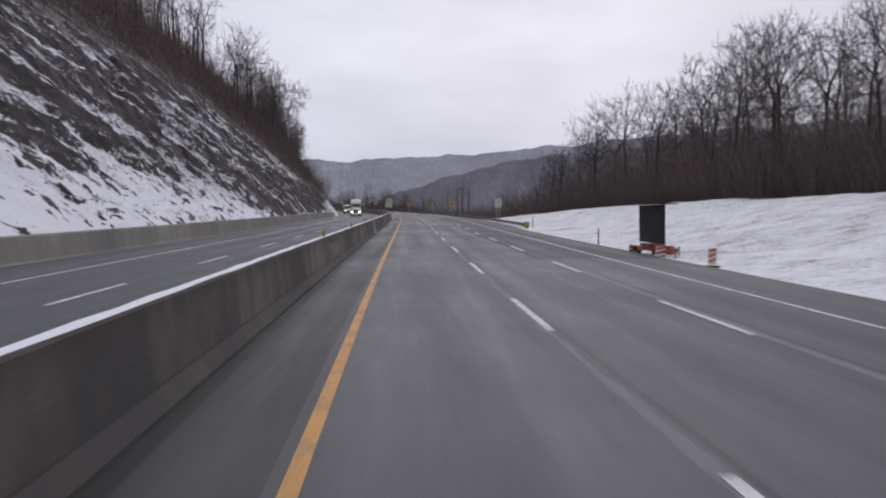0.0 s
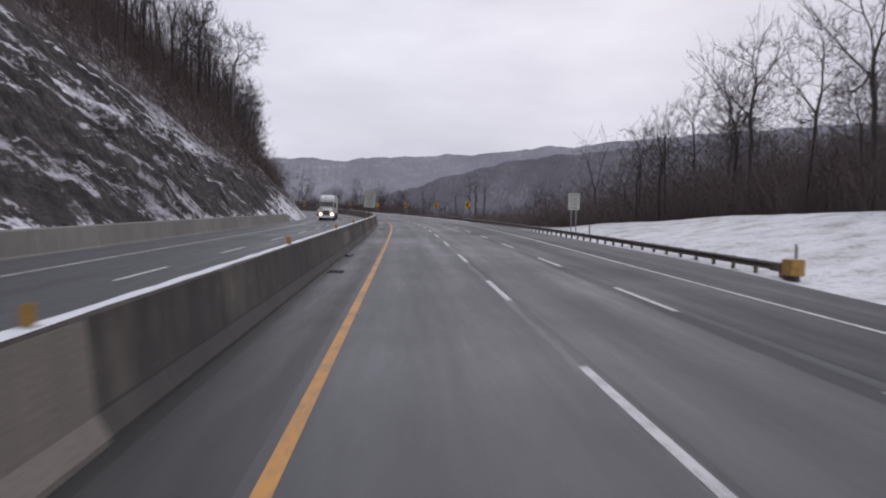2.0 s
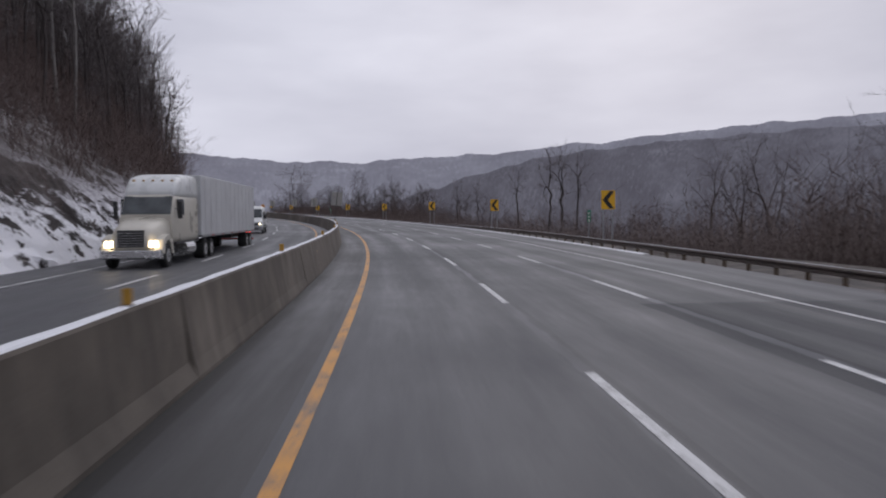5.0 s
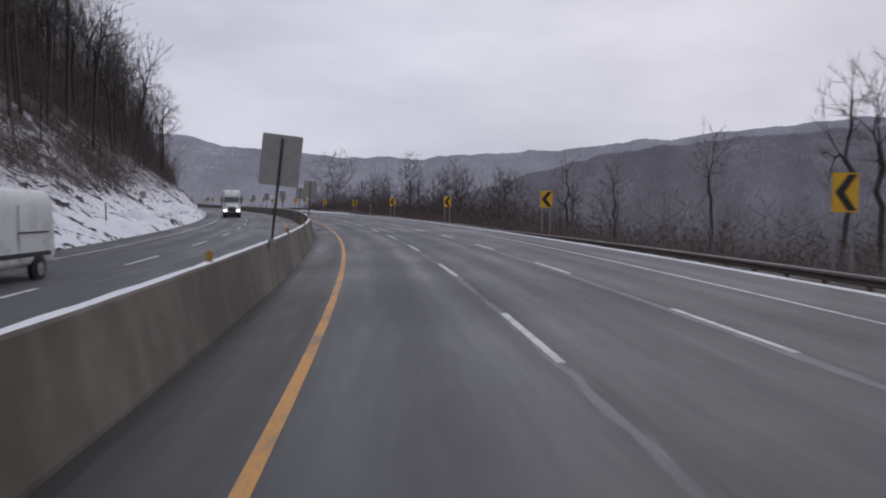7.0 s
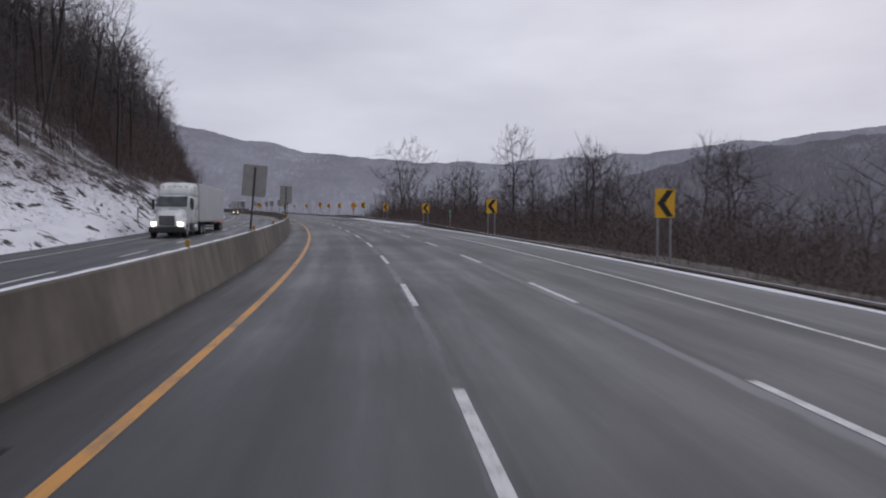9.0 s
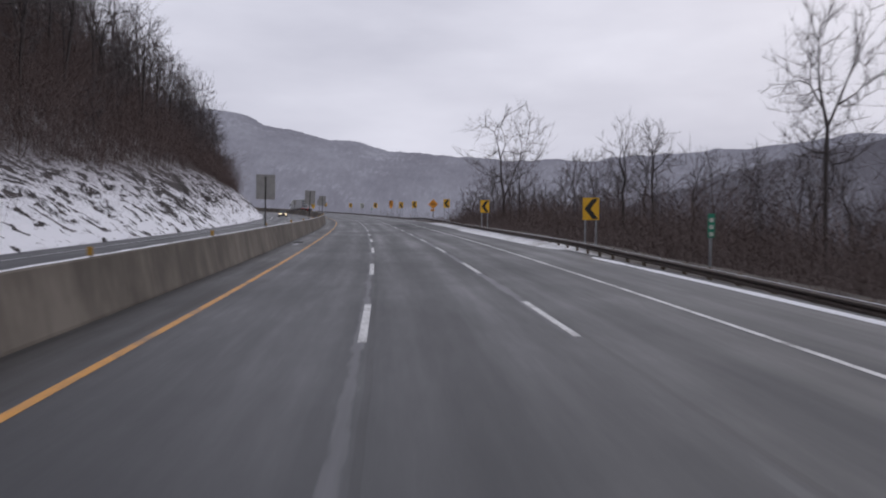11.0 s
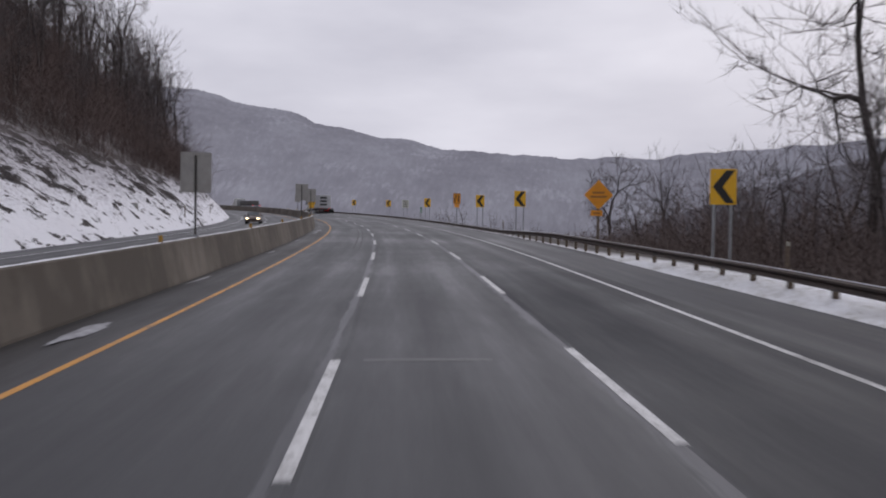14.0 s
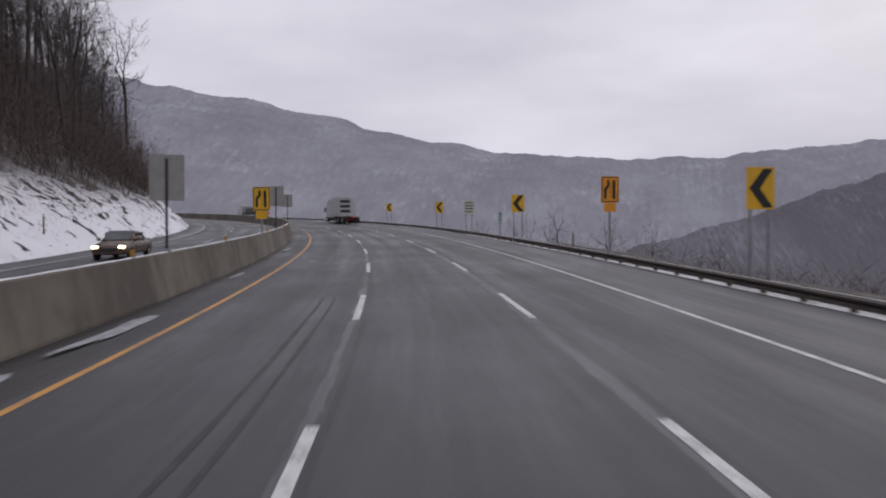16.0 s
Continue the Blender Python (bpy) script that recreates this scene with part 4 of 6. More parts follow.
    thin = np.where(rad[1:] < 0.036)[0] + 1
    d0 = pos[thin] - pos[par[thin]]
    d0 /= np.linalg.norm(d0, axis=1, keepdims=True) + 1e-9
    for _ in range(twigs):
        f = g.random((len(thin), 1))
        p = pos[par[thin]] * (1 - f) + pos[thin] * f
        d = d0 * 0.9 + g.normal(0, 0.42, d0.shape) + np.array([0, 0, 0.4])
        d /= np.linalg.norm(d, axis=1, keepdims=True) + 1e-9
        ln = g.uniform(0.45, 1.25, (len(thin), 1)) * twig_long
        side = np.cross(d, g.normal(0, 1, d.shape))
        side = side / (np.linalg.norm(side, axis=1, keepdims=True) + 1e-9) * 0.0105
        tv.append(np.stack([p + side, p - side, p + d * ln], 1))
    tv = np.concatenate(tv)
    return wood, (tv.reshape(-1, 3), np.arange(len(tv) * 3).reshape(-1, 3))


TREE_DATA = {}
R_TIP = 0.011


def depths(par):
    """How many limbs each node stands from the root."""
    out = [0] * len(par)
    for i in range(1, len(par)):
        out[i] = out[par[i]] + 1
    return out


def fast_mesh(name, v, f, material):
    me = bpy.data.meshes.new(name)
    me.vertices.add(len(v))
    me.vertices.foreach_set("co", np.ascontiguousarray(v, dtype=np.float32).ravel())
    me.loops.add(f.size)
    me.loops.foreach_set("vertex_index", np.ascontiguousarray(f, dtype=np.int32).ravel())
    me.polygons.add(len(f))
    me.polygons.foreach_set("loop_start", np.arange(0, f.size, f.shape[1], dtype=np.int32))
    me.materials.append(material)
    me.update(calc_edges=True)
    return me


def tree_kind(key, seed, height, bole, wide, thick, pale=False, **kw):
    wood, twig = grow(seed, height, bole, wide, thick, **kw)
    trunk = fast_mesh("trunk", *wood, BARK_PALE if pale else BARK)
    trunk.polygons.foreach_set("use_smooth", [True] * len(trunk.polygons))
    TREE_DATA[key] = [trunk, fast_mesh("crown", *twig, TWIG), wood, twig]


tree_kind("tall_a", 11, 19, 0.30, 0.28, 0.18)
tree_kind("tall_b", 12, 19, 0.38, 0.25, 0.16)
tree_kind("tall_c", 13, 18, 0.32, 0.23, 0.15)
tree_kind("tall_d", 14, 20, 0.30, 0.31, 0.19)
tree_kind("tall_e", 24, 19, 0.24, 0.31, 0.18)
tree_kind("hill_a", 31, 18, 0.34, 0.25, 0.15, marks=130, twigs=5)
tree_kind("hill_b", 32, 19, 0.40, 0.23, 0.15, marks=130, twigs=5)
tree_kind("hill_c", 33, 17, 0.30, 0.28, 0.15, marks=130, twigs=5)
tree_kind("slim_a", 15, 14, 0.34, 0.20, 0.095, marks=140)
tree_kind("slim_b", 16, 14, 0.28, 0.24, 0.09, marks=140)
tree_kind("pale_a", 17, 15, 0.50, 0.14, 0.12, pale=True, marks=70)
tree_kind("pale_b", 18, 16, 0.52, 0.31, 0.14, pale=True, marks=280, flat=0.7, lopside=0.06)
tree_kind("back_a", 41, 18, 0.28, 0.28, 0.16, marks=80, twigs=4)
tree_kind("back_b", 42, 17, 0.30, 0.26, 0.15, marks=80, twigs=4)
tree_kind("back_c", 43, 19, 0.28, 0.27, 0.16, marks=80, twigs=4)
tree_kind("broad", 21, 22.5, 0.20, 0.46, 0.22, marks=360, flat=0.62, waist=0.14, lopside=0.04, twigs=6, twig_long=1.2)
tree_kind("snag_a", 22, 16, 0.36, 0.20, 0.155, marks=44, wobble=0.2, twigs=6, flat=0.9, waist=0.12)
tree_kind("snag_b", 25, 16, 0.34, 0.24, 0.15, marks=50, wobble=0.2, twigs=6, lopside=0.05, flat=0.9, waist=0.12)
tree_kind("snag_c", 26, 16, 0.40, 0.17, 0.14, marks=40, wobble=0.2, twigs=6)
tree_kind("lean", 23, 12.5, 0.30, 0.31, 0.14, marks=230, wobble=0.14, lopside=0.10, twigs=6, twig_long=0.8)

TREE_WORDS = {
    "tall": ("tall bare deciduous tree with dark bark in the winter wood", "tree", "bare trees of the wood"),
    "hill": ("bare deciduous tree with a dark twiggy crown on the hillside", "tree", "bare trees of the wood"),
    "slim": ("slender bare young tree with dark twiggy crown", "tree", "bare trees of the wood"),
    "pale": ("bare tree with pale grey trunk on the slope", "tree", "bare trees of the wood"),
    "broad": ("broad bare tree with several stems fanning out behind the guardrail", "tree", ""),
    "snag": ("gaunt bare tree with crooked stubby limbs below the road", "tree", ""),
    "lean": ("small bare tree with crooked spreading twigs below the road", "tree", ""),
}


def put_tree(key, m):
    trunk_me, crown_me = TREE_DATA[key][:2]
    t = new("tree", trunk_me)
    t.matrix_world = m
    c = new("crown", crown_me)
    c.parent = t
    return tagged(t, *TREE_WORDS[key.split("_")[0]])


def sized(m, f, g=None):
    return m @ Matrix.Diagonal((f, f, g or f, 1))


rng = random.Random(5)
FOREST_FAR = []


def scatter(count, s_range, o_range, ground, kinds, size, rule=lambda s, o: True, as_stuff=False, gap=2.2):
    placed, tries = [], 0
    while len(placed) < count and tries < count * 30:
        tries += 1
        s, o = rng.uniform(*s_range), rng.uniform(*o_range)
        if not rule(s, o) or any((s - a) ** 2 + (o - b) ** 2 < gap * gap for a, b in placed):
            continue
        placed.append((s, o))
        key = rng.choice(kinds)
        f = size(s, o) * rng.uniform(0.8, 1.15)
        m = sized(at(s, o, float(ground(s, o)) - 0.1, rng.uniform(0, 360)) @ pose(0, 0, 0, rng.gauss(0, 3), rng.gauss(0, 3), 0), f, f * rng.uniform(0.9, 1.12))
        if as_stuff:
            FOREST_FAR.append((key, m))
        else:
            put_tree(key, m)


# wood on top of the snowy bank
NEAR_KINDS = ["tall_a", "tall_b", "tall_c", "tall_d", "tall_e"]
BACK_KINDS = ["back_a", "back_b", "back_c"]
scatter(70, (-5, 172), (31.0, 44), right_ground, NEAR_KINDS, lambda s, o: 0.93 - 0.12 * float(smooth(60, 115, s)) - 0.3 * float(smooth(115, 172, s)), gap=3.6)
scatter(80, (-5, 190), (42, 80), right_ground, BACK_KINDS, lambda s, o: 0.95 - 0.4 * float(smooth(100, 190, s)), as_stuff=True, gap=3.0)
# trees below the road in the valley
scatter(62, (278, 440), (23.0, 38), right_ground, ["slim_a", "slim_b", "snag_b", "tall_c"], lambda s, o: 0.72 + 0.1 * float(smooth(345, 365, s)) - 0.42 * float(smooth(385, 425, s)), gap=2.6)
scatter(130, (175, 620), (30, 75), right_ground, BACK_KINDS, lambda s, o: 0.68 - 0.22 * float(smooth(390, 440, s)), rule=lambda s, o: not 186 < s < 268, as_stuff=True, gap=2.6)


# hillside wood, standing well back from the lip of the cut
def cover_at(s, o):
    return float(left_cover(s, left_ground(s, o)))


def behind_lip(s, o, least, most):
    return cover_at(s, o + least) > 0.6 and cover_at(s, o + most) < 0.6


HILL_KINDS = ["hill_a", "hill_b", "hill_c", "slim_a", "slim_b"]
scatter(46, (60, 215), (-52, -17), left_ground, HILL_KINDS, lambda s, o: 0.86, rule=lambda s, o: behind_lip(s, o, 5.0, 15.0), gap=2.6)
scatter(58, (205, 330), (-52, -17), left_ground, HILL_KINDS, lambda s, o: 1.2, rule=lambda s, o: behind_lip(s, o, 3.0, 14.0), gap=2.4)
scatter(72, (330, 580), (-52, -17), left_ground, HILL_KINDS, lambda s, o: 1.12, rule=lambda s, o: behind_lip(s, o, 3.0, 13.0), gap=2.4)
scatter(40, (190, 560), (-42, -17), left_ground, ["slim_a", "slim_b"], lambda s, o: 0.58, rule=lambda s, o: behind_lip(s, o, 1.0, 5.0), gap=2.6)
scatter(290, (60, 600), (-64, -20), left_ground, BACK_KINDS, lambda s, o: 0.82 + 0.33 * float(smooth(200, 250, s)), rule=lambda s, o: cover_at(s, o + (8.0 if s < 200 else 5.0)) > 0.8, as_stuff=True, gap=2.3)
scatter(26, (416, 446), (32, 54), right_ground, BACK_KINDS, lambda s, o: 0.82, as_stuff=True, gap=2.6)
scatter(16, (162, 202), (34, 52), right_ground, BACK_KINDS, lambda s, o: 0.92, as_stuff=True, gap=2.6)
# single trees that stand out
for key, s, o, f, turn in (("broad", 407.0, 25.8, 1.0, 40), ("lean", 461.0, 34.1, 1.3, 20),
                           ("snag_a", 226.5, 27.6, 0.95, 20), ("snag_b", 225.5, 29.5, 1.02, 120), ("snag_c", 224.6, 31.4, 0.96, 210),
                           ("snag_c", 242.9, 30.1, 0.86, 60), ("snag_b", 255.6, 27.9, 0.72, 140), ("snag_a", 270.3, 30.0, 0.85, 250),
                           ("slim_b", 296.8, 33.6, 0.95, 30), ("snag_a", 329.8, 35.2, 1.12, 80), ("snag_c", 331.6, 36.0, 1.2, 10),
                           ("snag_b", 384.7, 35.7, 1.1, 200), ("snag_b", 366.5, 31.0, 0.95, 320), ("slim_a", 409.0, 42.8, 1.0, 10),
                           ("slim_b", 414.0, 33.0, 0.8, 150), ("slim_a", 417.0, 36.0, 0.85, 50),
                           ("snag_b", 130.5, 30.8, 0.95, 70), ("tall_e", 143.0, 33.0, 0.76, 80), ("tall_d", 114.5, 33.0, 1.0, 30), ("tall_a", 121.0, 34.5, 0.92, 80),
                           ("tall_b", 333.0, -21.0, 0.95, 40), ("tall_d", 345.0, -21.5, 0.9, 160), ("pale_b", 183.0, -26.3, 1.35, 0), ("pale_a", 198.0, -24.3, 1.25, 60), ("pale_a", 203.0, -24.8, 1.2, 200), ("slim_a", 207.0, -24.6, 1.15, 90),
                           ("hill_b", 128.0, -28.0, 1.0, 10), ("hill_a", 136.5, -28.5, 1.0, 130), ("hill_c", 146.0, -28.0, 1.05, 70), ("tall_c", 158.0, -27.5, 0.95, 300), ("hill_a", 169.0, -27.5, 1.1, 220)):
    g = right_ground(s, o) if o > 0 else left_ground(s, o)
    put_tree(key, sized(at(s, o, float(g) - 0.15, turn), f))


def stamp(name, items, which, label):
    """Far trees joined into one mesh."""
    vs, fs, n = [], [], 0
    for key, m in items:
        co, fa = TREE_DATA[key][2 + which]
        a = np.array(m)
        vs.append(co @ a[:3, :3].T + a[:3, 3])
        fs.append(fa + n)
        n += len(co)
    me = fast_mesh(name, np.concatenate(vs), np.concatenate(fs), BARK if which == 0 else TWIG)
    return tagged(new(name, me), label, "woodland", "", "stuff")


stamp("woodland_trunks", FOREST_FAR, 0, "dense bare winter woodland, dark trunks and limbs")
stamp("woodland_twigs", FOREST_FAR, 1, "fine dark twigs of the bare winter woodland")


def thinned(s, o):
    """Open, rocky ground on the lower hillside by the second bend carries little brush."""
    return float(left_open(s, left_ground(s, o))) < 0.5 or (s * 12.9898 + o * 78.233) % 1.0 < 0.08


def thicket(name, count, s_range, o_range, ground, rule, height, seed, stems, label, thick, sway=0.34, low_to=None, even=(0.55, 1.35), dry=False, twigs=6, spread=0.5):
    """Leafless brush: shrubs of thin tapering stems with side twigs."""
    g = np.random.default_rng(seed)
    s = g.uniform(*s_range, count * 3)
    o = g.uniform(*o_range, count * 3)
    keep = np.array([rule(a, b) for a, b in zip(s, o)])
    s, o = s[keep][:count], o[keep][:count]
    h = np.array([float(ground(a, b)) for a, b in zip(s, o)])
    x, y, z = road_xyz(s, o, h)
    root = np.stack([x, y, z - 0.15], -1)
    tall = height * g.uniform(*even, len(root))
    if low_to is not None:
        tall = tall * np.clip((o - low_to[0]) / (low_to[1] - low_to[0]), 0.22, 1.0)
    n = len(root) * stems
    p = np.repeat(root, stems, 0) + np.concatenate([g.normal(0, spread, (n, 2)), np.zeros((n, 1))], 1)
    lean = g.normal(0, sway, (n, 2))
    t = np.repeat(tall, stems) * g.uniform(0.5, 1.0, n) / np.sqrt(1 + (lean ** 2).sum(1))
    tip = p + np.concatenate([lean * t[:, None], t[:, None]], 1)
    r = (thick * (0.6 + 0.7 * g.random(n)))[:, None]
    ang = np.array([0, 2.094, 4.189])
    ringv = np.stack([np.cos(ang), np.sin(ang), 0 * ang], -1)
    low = p[:, None] + ringv[None] * r[:, None]
    parts_v = [low, tip[:, None]]
    for k in range(twigs):
        f = g.uniform(0.2, 0.95, (n, 1))
        q = p + (tip - p) * f
        way = np.concatenate([lean[:, :1] * 0.6, lean[:, 1:] * 0.6, np.zeros((n, 1))], 1) + np.concatenate([g.normal(0, 0.55, (n, 2)), g.uniform(0.2, 1.0, (n, 1))], 1)
        side = np.cross(way, g.normal(0, 1, (n, 3)))
        side = side / (np.linalg.norm(side, axis=1, keepdims=True) + 1e-6) * r * 0.66
        parts_v += [(q + side)[:, None], (q - side)[:, None], (q + way * t[:, None] * g.uniform(0.14, 0.34, (n, 1)))[:, None]]
    v = np.concatenate(parts_v, 1).reshape(-1, 3)
    b = np.arange(n)[:, None] * (4 + 3 * twigs)
    corners = [(0, 1, 3), (1, 2, 3), (2, 0, 3)] + [(4 + 3 * k, 5 + 3 * k, 6 + 3 * k) for k in range(twigs)]
    tri = np.concatenate([b + np.array([q]) for q in corners], 1).reshape(-1, 3)
    me = fast_mesh(name, v, tri, BRUSH_DRY if dry else BRUSH)
    return tagged(new(name, me), label, "brush", "", "stuff")


def patchy(s, o, most):
    """Shrubs come in drifts."""
    return noise.noise(Vector((s * 0.16, o * 0.22, 3.0))) > most


thicket("brush_hillside", 3000, (20, 215), (-42, -17), left_ground, lambda s, o: cover_at(s, o) > 0.5, 5.2, 1, 5,
        "leafless brown brush covering the upper hillside", 0.026)
thicket("brush_hillside", 5300, (215, 560), (-42, -17), left_ground, lambda s, o: cover_at(s, o) > 0.5 and thinned(s, o), 7.2, 16, 5,
        "tall leafless dark brush covering the hillside beyond the bend", 0.026)
thicket("scrub_slope", 1700, (222, 372), (-36, -15), left_ground, lambda s, o: cover_at(s, o) > 0.35 and float(left_ground(s, o)) < 13 and patchy(s, o, -0.1), 1.9, 17, 6,
        "low reddish-brown leafless scrub with snow between", 0.02, dry=True, spread=0.6)
thicket("brush_bank", 4600, (-5, 182), (30.0, 46), right_ground, lambda s, o: True, 7.4, 2, 5, "leafless brown undergrowth along the edge of the wood", 0.026, dry=True)
thicket("brush_valley", 6600, (168, 560), (15.6, 44), right_ground, lambda s, o: o > 15.6 + 1.5 * float(smooth(255, 335, s)) and (not 178 < s < 262 or (s * 3.7 + o * 1.9) % 1.0 < 0.5) and (s < 428 or o > 29), 4.4, 3, 5, "leafless brown thicket on the slope below the guardrail", 0.026, 0.34, (15.5, 25.0), dry=True, twigs=5)
thicket("brush_bend", 2300, (272, 426), (19.5, 40), right_ground, lambda s, o: True, 6.6, 15, 5, "tall reddish-brown brush behind the rail on the bend", 0.026, 0.28, (17.0, 24.0), (0.7, 1.3))
thicket("brush_below", 1000, (434, 482), (27, 46), right_ground, lambda s, o: o > 27 + 0.25 * (s - 440), 5.6, 18, 5, "leafless brown brush on the slope falling away from the road", 0.03, 0.3, None, (0.6, 1.2), dry=True)
thicket("shrubs_slope", 900, (95, 520), (-30, -14.6), left_ground, lambda s, o: 1.2 < float(left_ground(s, o)) and 0.02 < cover_at(s, o) < 0.6 and patchy(s, o, -0.05), 1.9, 14, 5, "low leafless shrubs in drifts on the snowy slope", 0.014)
thicket("weeds_slope", 1500, (30, 520), (-30, -14.6), left_ground, lambda s, o: 0.5 < float(left_ground(s, o)) and cover_at(s, o) < 0.6, 0.8, 4, 5, "dry weed stalks poking through the snow on the slope", 0.012, twigs=3, spread=0.28)
thicket("weeds_verge", 900, (0, 560), (14.8, 30), right_ground, lambda s, o: o < 17.5 or (s < 150 and (s * 7.3 + o * 3.1) % 5 < 2), 0.32, 5, 5, "dry grass stalks poking through the snow of the verge", 0.008, twigs=3, spread=0.28)
thicket("saplings_bank", 2300, (-5, 190), (32.0, 62), right_ground, lambda s, o: True, 10.5, 6, 4, "crowded thin bare saplings inside the wood", 0.034, 0.10, None, (0.7, 1.1), twigs=4)
thicket("saplings_valley", 2600, (170, 436), (24.5, 56), right_ground, lambda s, o: o > 27 or not 186 < s < 258, 7.6, 7, 4, "crowded thin bare saplings on the slope below the road", 0.032, 0.12, None, (0.6, 1.12), twigs=4)
thicket("saplings_hillside", 1700, (60, 560), (-50, -20), left_ground, lambda s, o: cover_at(s, o + 4.0) > 0.7 and thinned(s, o), 8.0, 8, 4, "crowded thin bare saplings on the upper hillside", 0.032, 0.14, None, (0.6, 1.15), twigs=4)
thicket("saplings_bend", 1700, (335, 424), (25.5, 48), right_ground, lambda s, o: True, 8.2, 9, 4, "crowded thin bare saplings behind the rail on the bend", 0.032, 0.12, None, (0.65, 1.1), twigs=4)
thicket("saplings_crest", 1700, (205, 580), (-60, -31), left_ground, lambda s, o: True, 11.5, 19, 4, "crowded bare saplings high on the hillside", 0.045, 0.13, None, (0.7, 1.15), twigs=4)
thicket("woodland_hilltop", 1500, (-40, 620), (-170, -46), left_ground, lambda s, o: True, 13.0, 12, 5, "bare winter woodland on the hilltop", 0.05, 0.1, None, (0.7, 1.15), twigs=3)
thicket("woodland_valley", 1400, (-40, 640), (60, 150), right_ground, lambda s, o: True, 11.0, 13, 5, "bare winter woodland down in the valley", 0.05, 0.1, None, (0.7, 1.15), twigs=3)

# ---------------------------------------------------------------- guardrail
def rail_top(s):
    return float(np.interp(s, [190, 220, 250, 300, 335, 350, 385, 395, 420, 436, 470], [0.42, 0.27, 0.05, 0.08, 0.50, 0.52, 0.62, 0.72, 0.68, 0.36, 0.34]))


def rail_profile(s):
    t = rail_top(s)
    w = [(0.0, 0.0), (-0.02, -0.02), (-0.085, -0.045), (-0.085, -0.10), (-0.01, -0.135), (-0.01, -0.175), (-0.085, -0.21), (-0.085, -0.265), (-0.02, -0.29), (0.0, -0.31)]
    front = [(14.42 + a, t + b * 0.9) for a, b in w]
    back = [(o + 0.012, h) for o, h in front[::-1]]
    return front + back


guardrail = thing("guardrail", Matrix(), "weathered steel guardrail on posts along the snowy shoulder", "guardrail", "", "structure")
for s0 in np.arange(73.4, 736, 7.62):
    strip("rail_panel", np.linspace(s0, s0 + 7.64, 5), rail_profile, RUSTY, closed=True, parent=guardrail)
strip("snow_cap", np.arange(74, 735, 2.0), lambda s: [(14.405, rail_top(s) + 0.003), (14.42, rail_top(s) + 0.016 + 0.006 * math.sin(s * 3)), (14.445, rail_top(s) + 0.003)], SNOW_CAP, parent=guardrail)
post_me = bpy.data.meshes.new("post")
pb = bmesh.new()
add_box(pb, -0.055, 0.055, -0.075, 0.075, -0.8, 0.0, 0.008)
add_box(pb, -0.13, -0.056, -0.07, 0.07, -0.26, -0.03, 0.008)
pb.to_mesh(post_me)
pb.free()
post_me.materials.append(WOOD_POST)
far_posts = bmesh.new()
for i in range(347):
    s = 74.2 + i * 1.905
    m = at(s, 14.58, rail_top(s) + 0.02)
    if i < 300:
        q = new("post", post_me)
        q.parent = guardrail
        q.matrix_world = m
    else:
        before = len(far_posts.verts)
        far_posts.from_mesh(post_me)
        far_posts.verts.ensure_lookup_table()
        bmesh.ops.transform(far_posts, matrix=m, verts=far_posts.verts[before:])
fp = part("posts", far_posts, WOOD_POST, guardrail, "row of far guardrail posts")
fp["kind"] = "stuff"

head = thing("crash_terminal", at(73.0, 14.4, 0.0), "faded yellow impact head on the end of the guardrail", "crash terminal")
part("impact_head", box(-0.28, 0.22, -0.3, 0.32, 0.06, 0.62, 0.03), plain("faded_yellow", (0.42, 0.24, 0.06), 0.6, 0.0, 0.45, 4.0), head)
part("foot", box(-0.1, 0.1, -0.2, 0.6, -0.2, 0.08, 0.01), RUSTY, head)
part("cable_plate", box(-0.22, -0.19, 0.32, 1.3, 0.15, 0.42, 0.01), RUSTY, head)


# ---------------------------------------------------------------- signs
def text_mesh(name, body, size, material, parent, place, turn_up=True):
    cu = bpy.data.curves.new(name, "FONT")
    cu.body = body
    cu.size = size
    cu.align_x = "CENTER"
    cu.align_y = "CENTER"
    cu.extrude = 0.002
    tmp = bpy.data.objects.new(name, cu)
    scene.collection.objects.link(tmp)
    me = bpy.data.meshes.new_from_object(tmp.evaluated_get(bpy.context.evaluated_depsgraph_get()))
    bpy.data.objects.remove(tmp)
    me.materials.clear()
    me.materials.append(material)
    ob = new(name, me)
    ob.parent = parent
    ob.matrix_basis = pose(*place, 90, 0, 0)
    return ob


def rounded(w, h, r, n=4):
    pts = []
    for cx, cz, a0 in ((w / 2 - r, h / 2 - r, 0), (-w / 2 + r, h / 2 - r, 90), (-w / 2 + r, -h / 2 + r, 180), (w / 2 - r, -h / 2 + r, 270)):
        for k in range(n + 1):
            a = radians(a0 + 90 * k / n)
            pts.append((cx + r * math.cos(a), cz + r * math.sin(a)))
    return pts


def panel(w, h, thick, centre, r=0.04):
    bm = prism(rounded(w, h, r), thick)
    bmesh.ops.translate(bm, vec=centre, verts=bm.verts)
    return bm


def u_post(x, z0, z1):
    bm = bmesh.new()
    add_box(bm, x - 0.04, x + 0.04, 0.02, 0.032, z0, z1)
    add_box(bm, x - 0.04, x - 0.028, 0.03, 0.07, z0, z1)
    add_box(bm, x + 0.028, x + 0.04, 0.03, 0.07, z0, z1)
    return bm


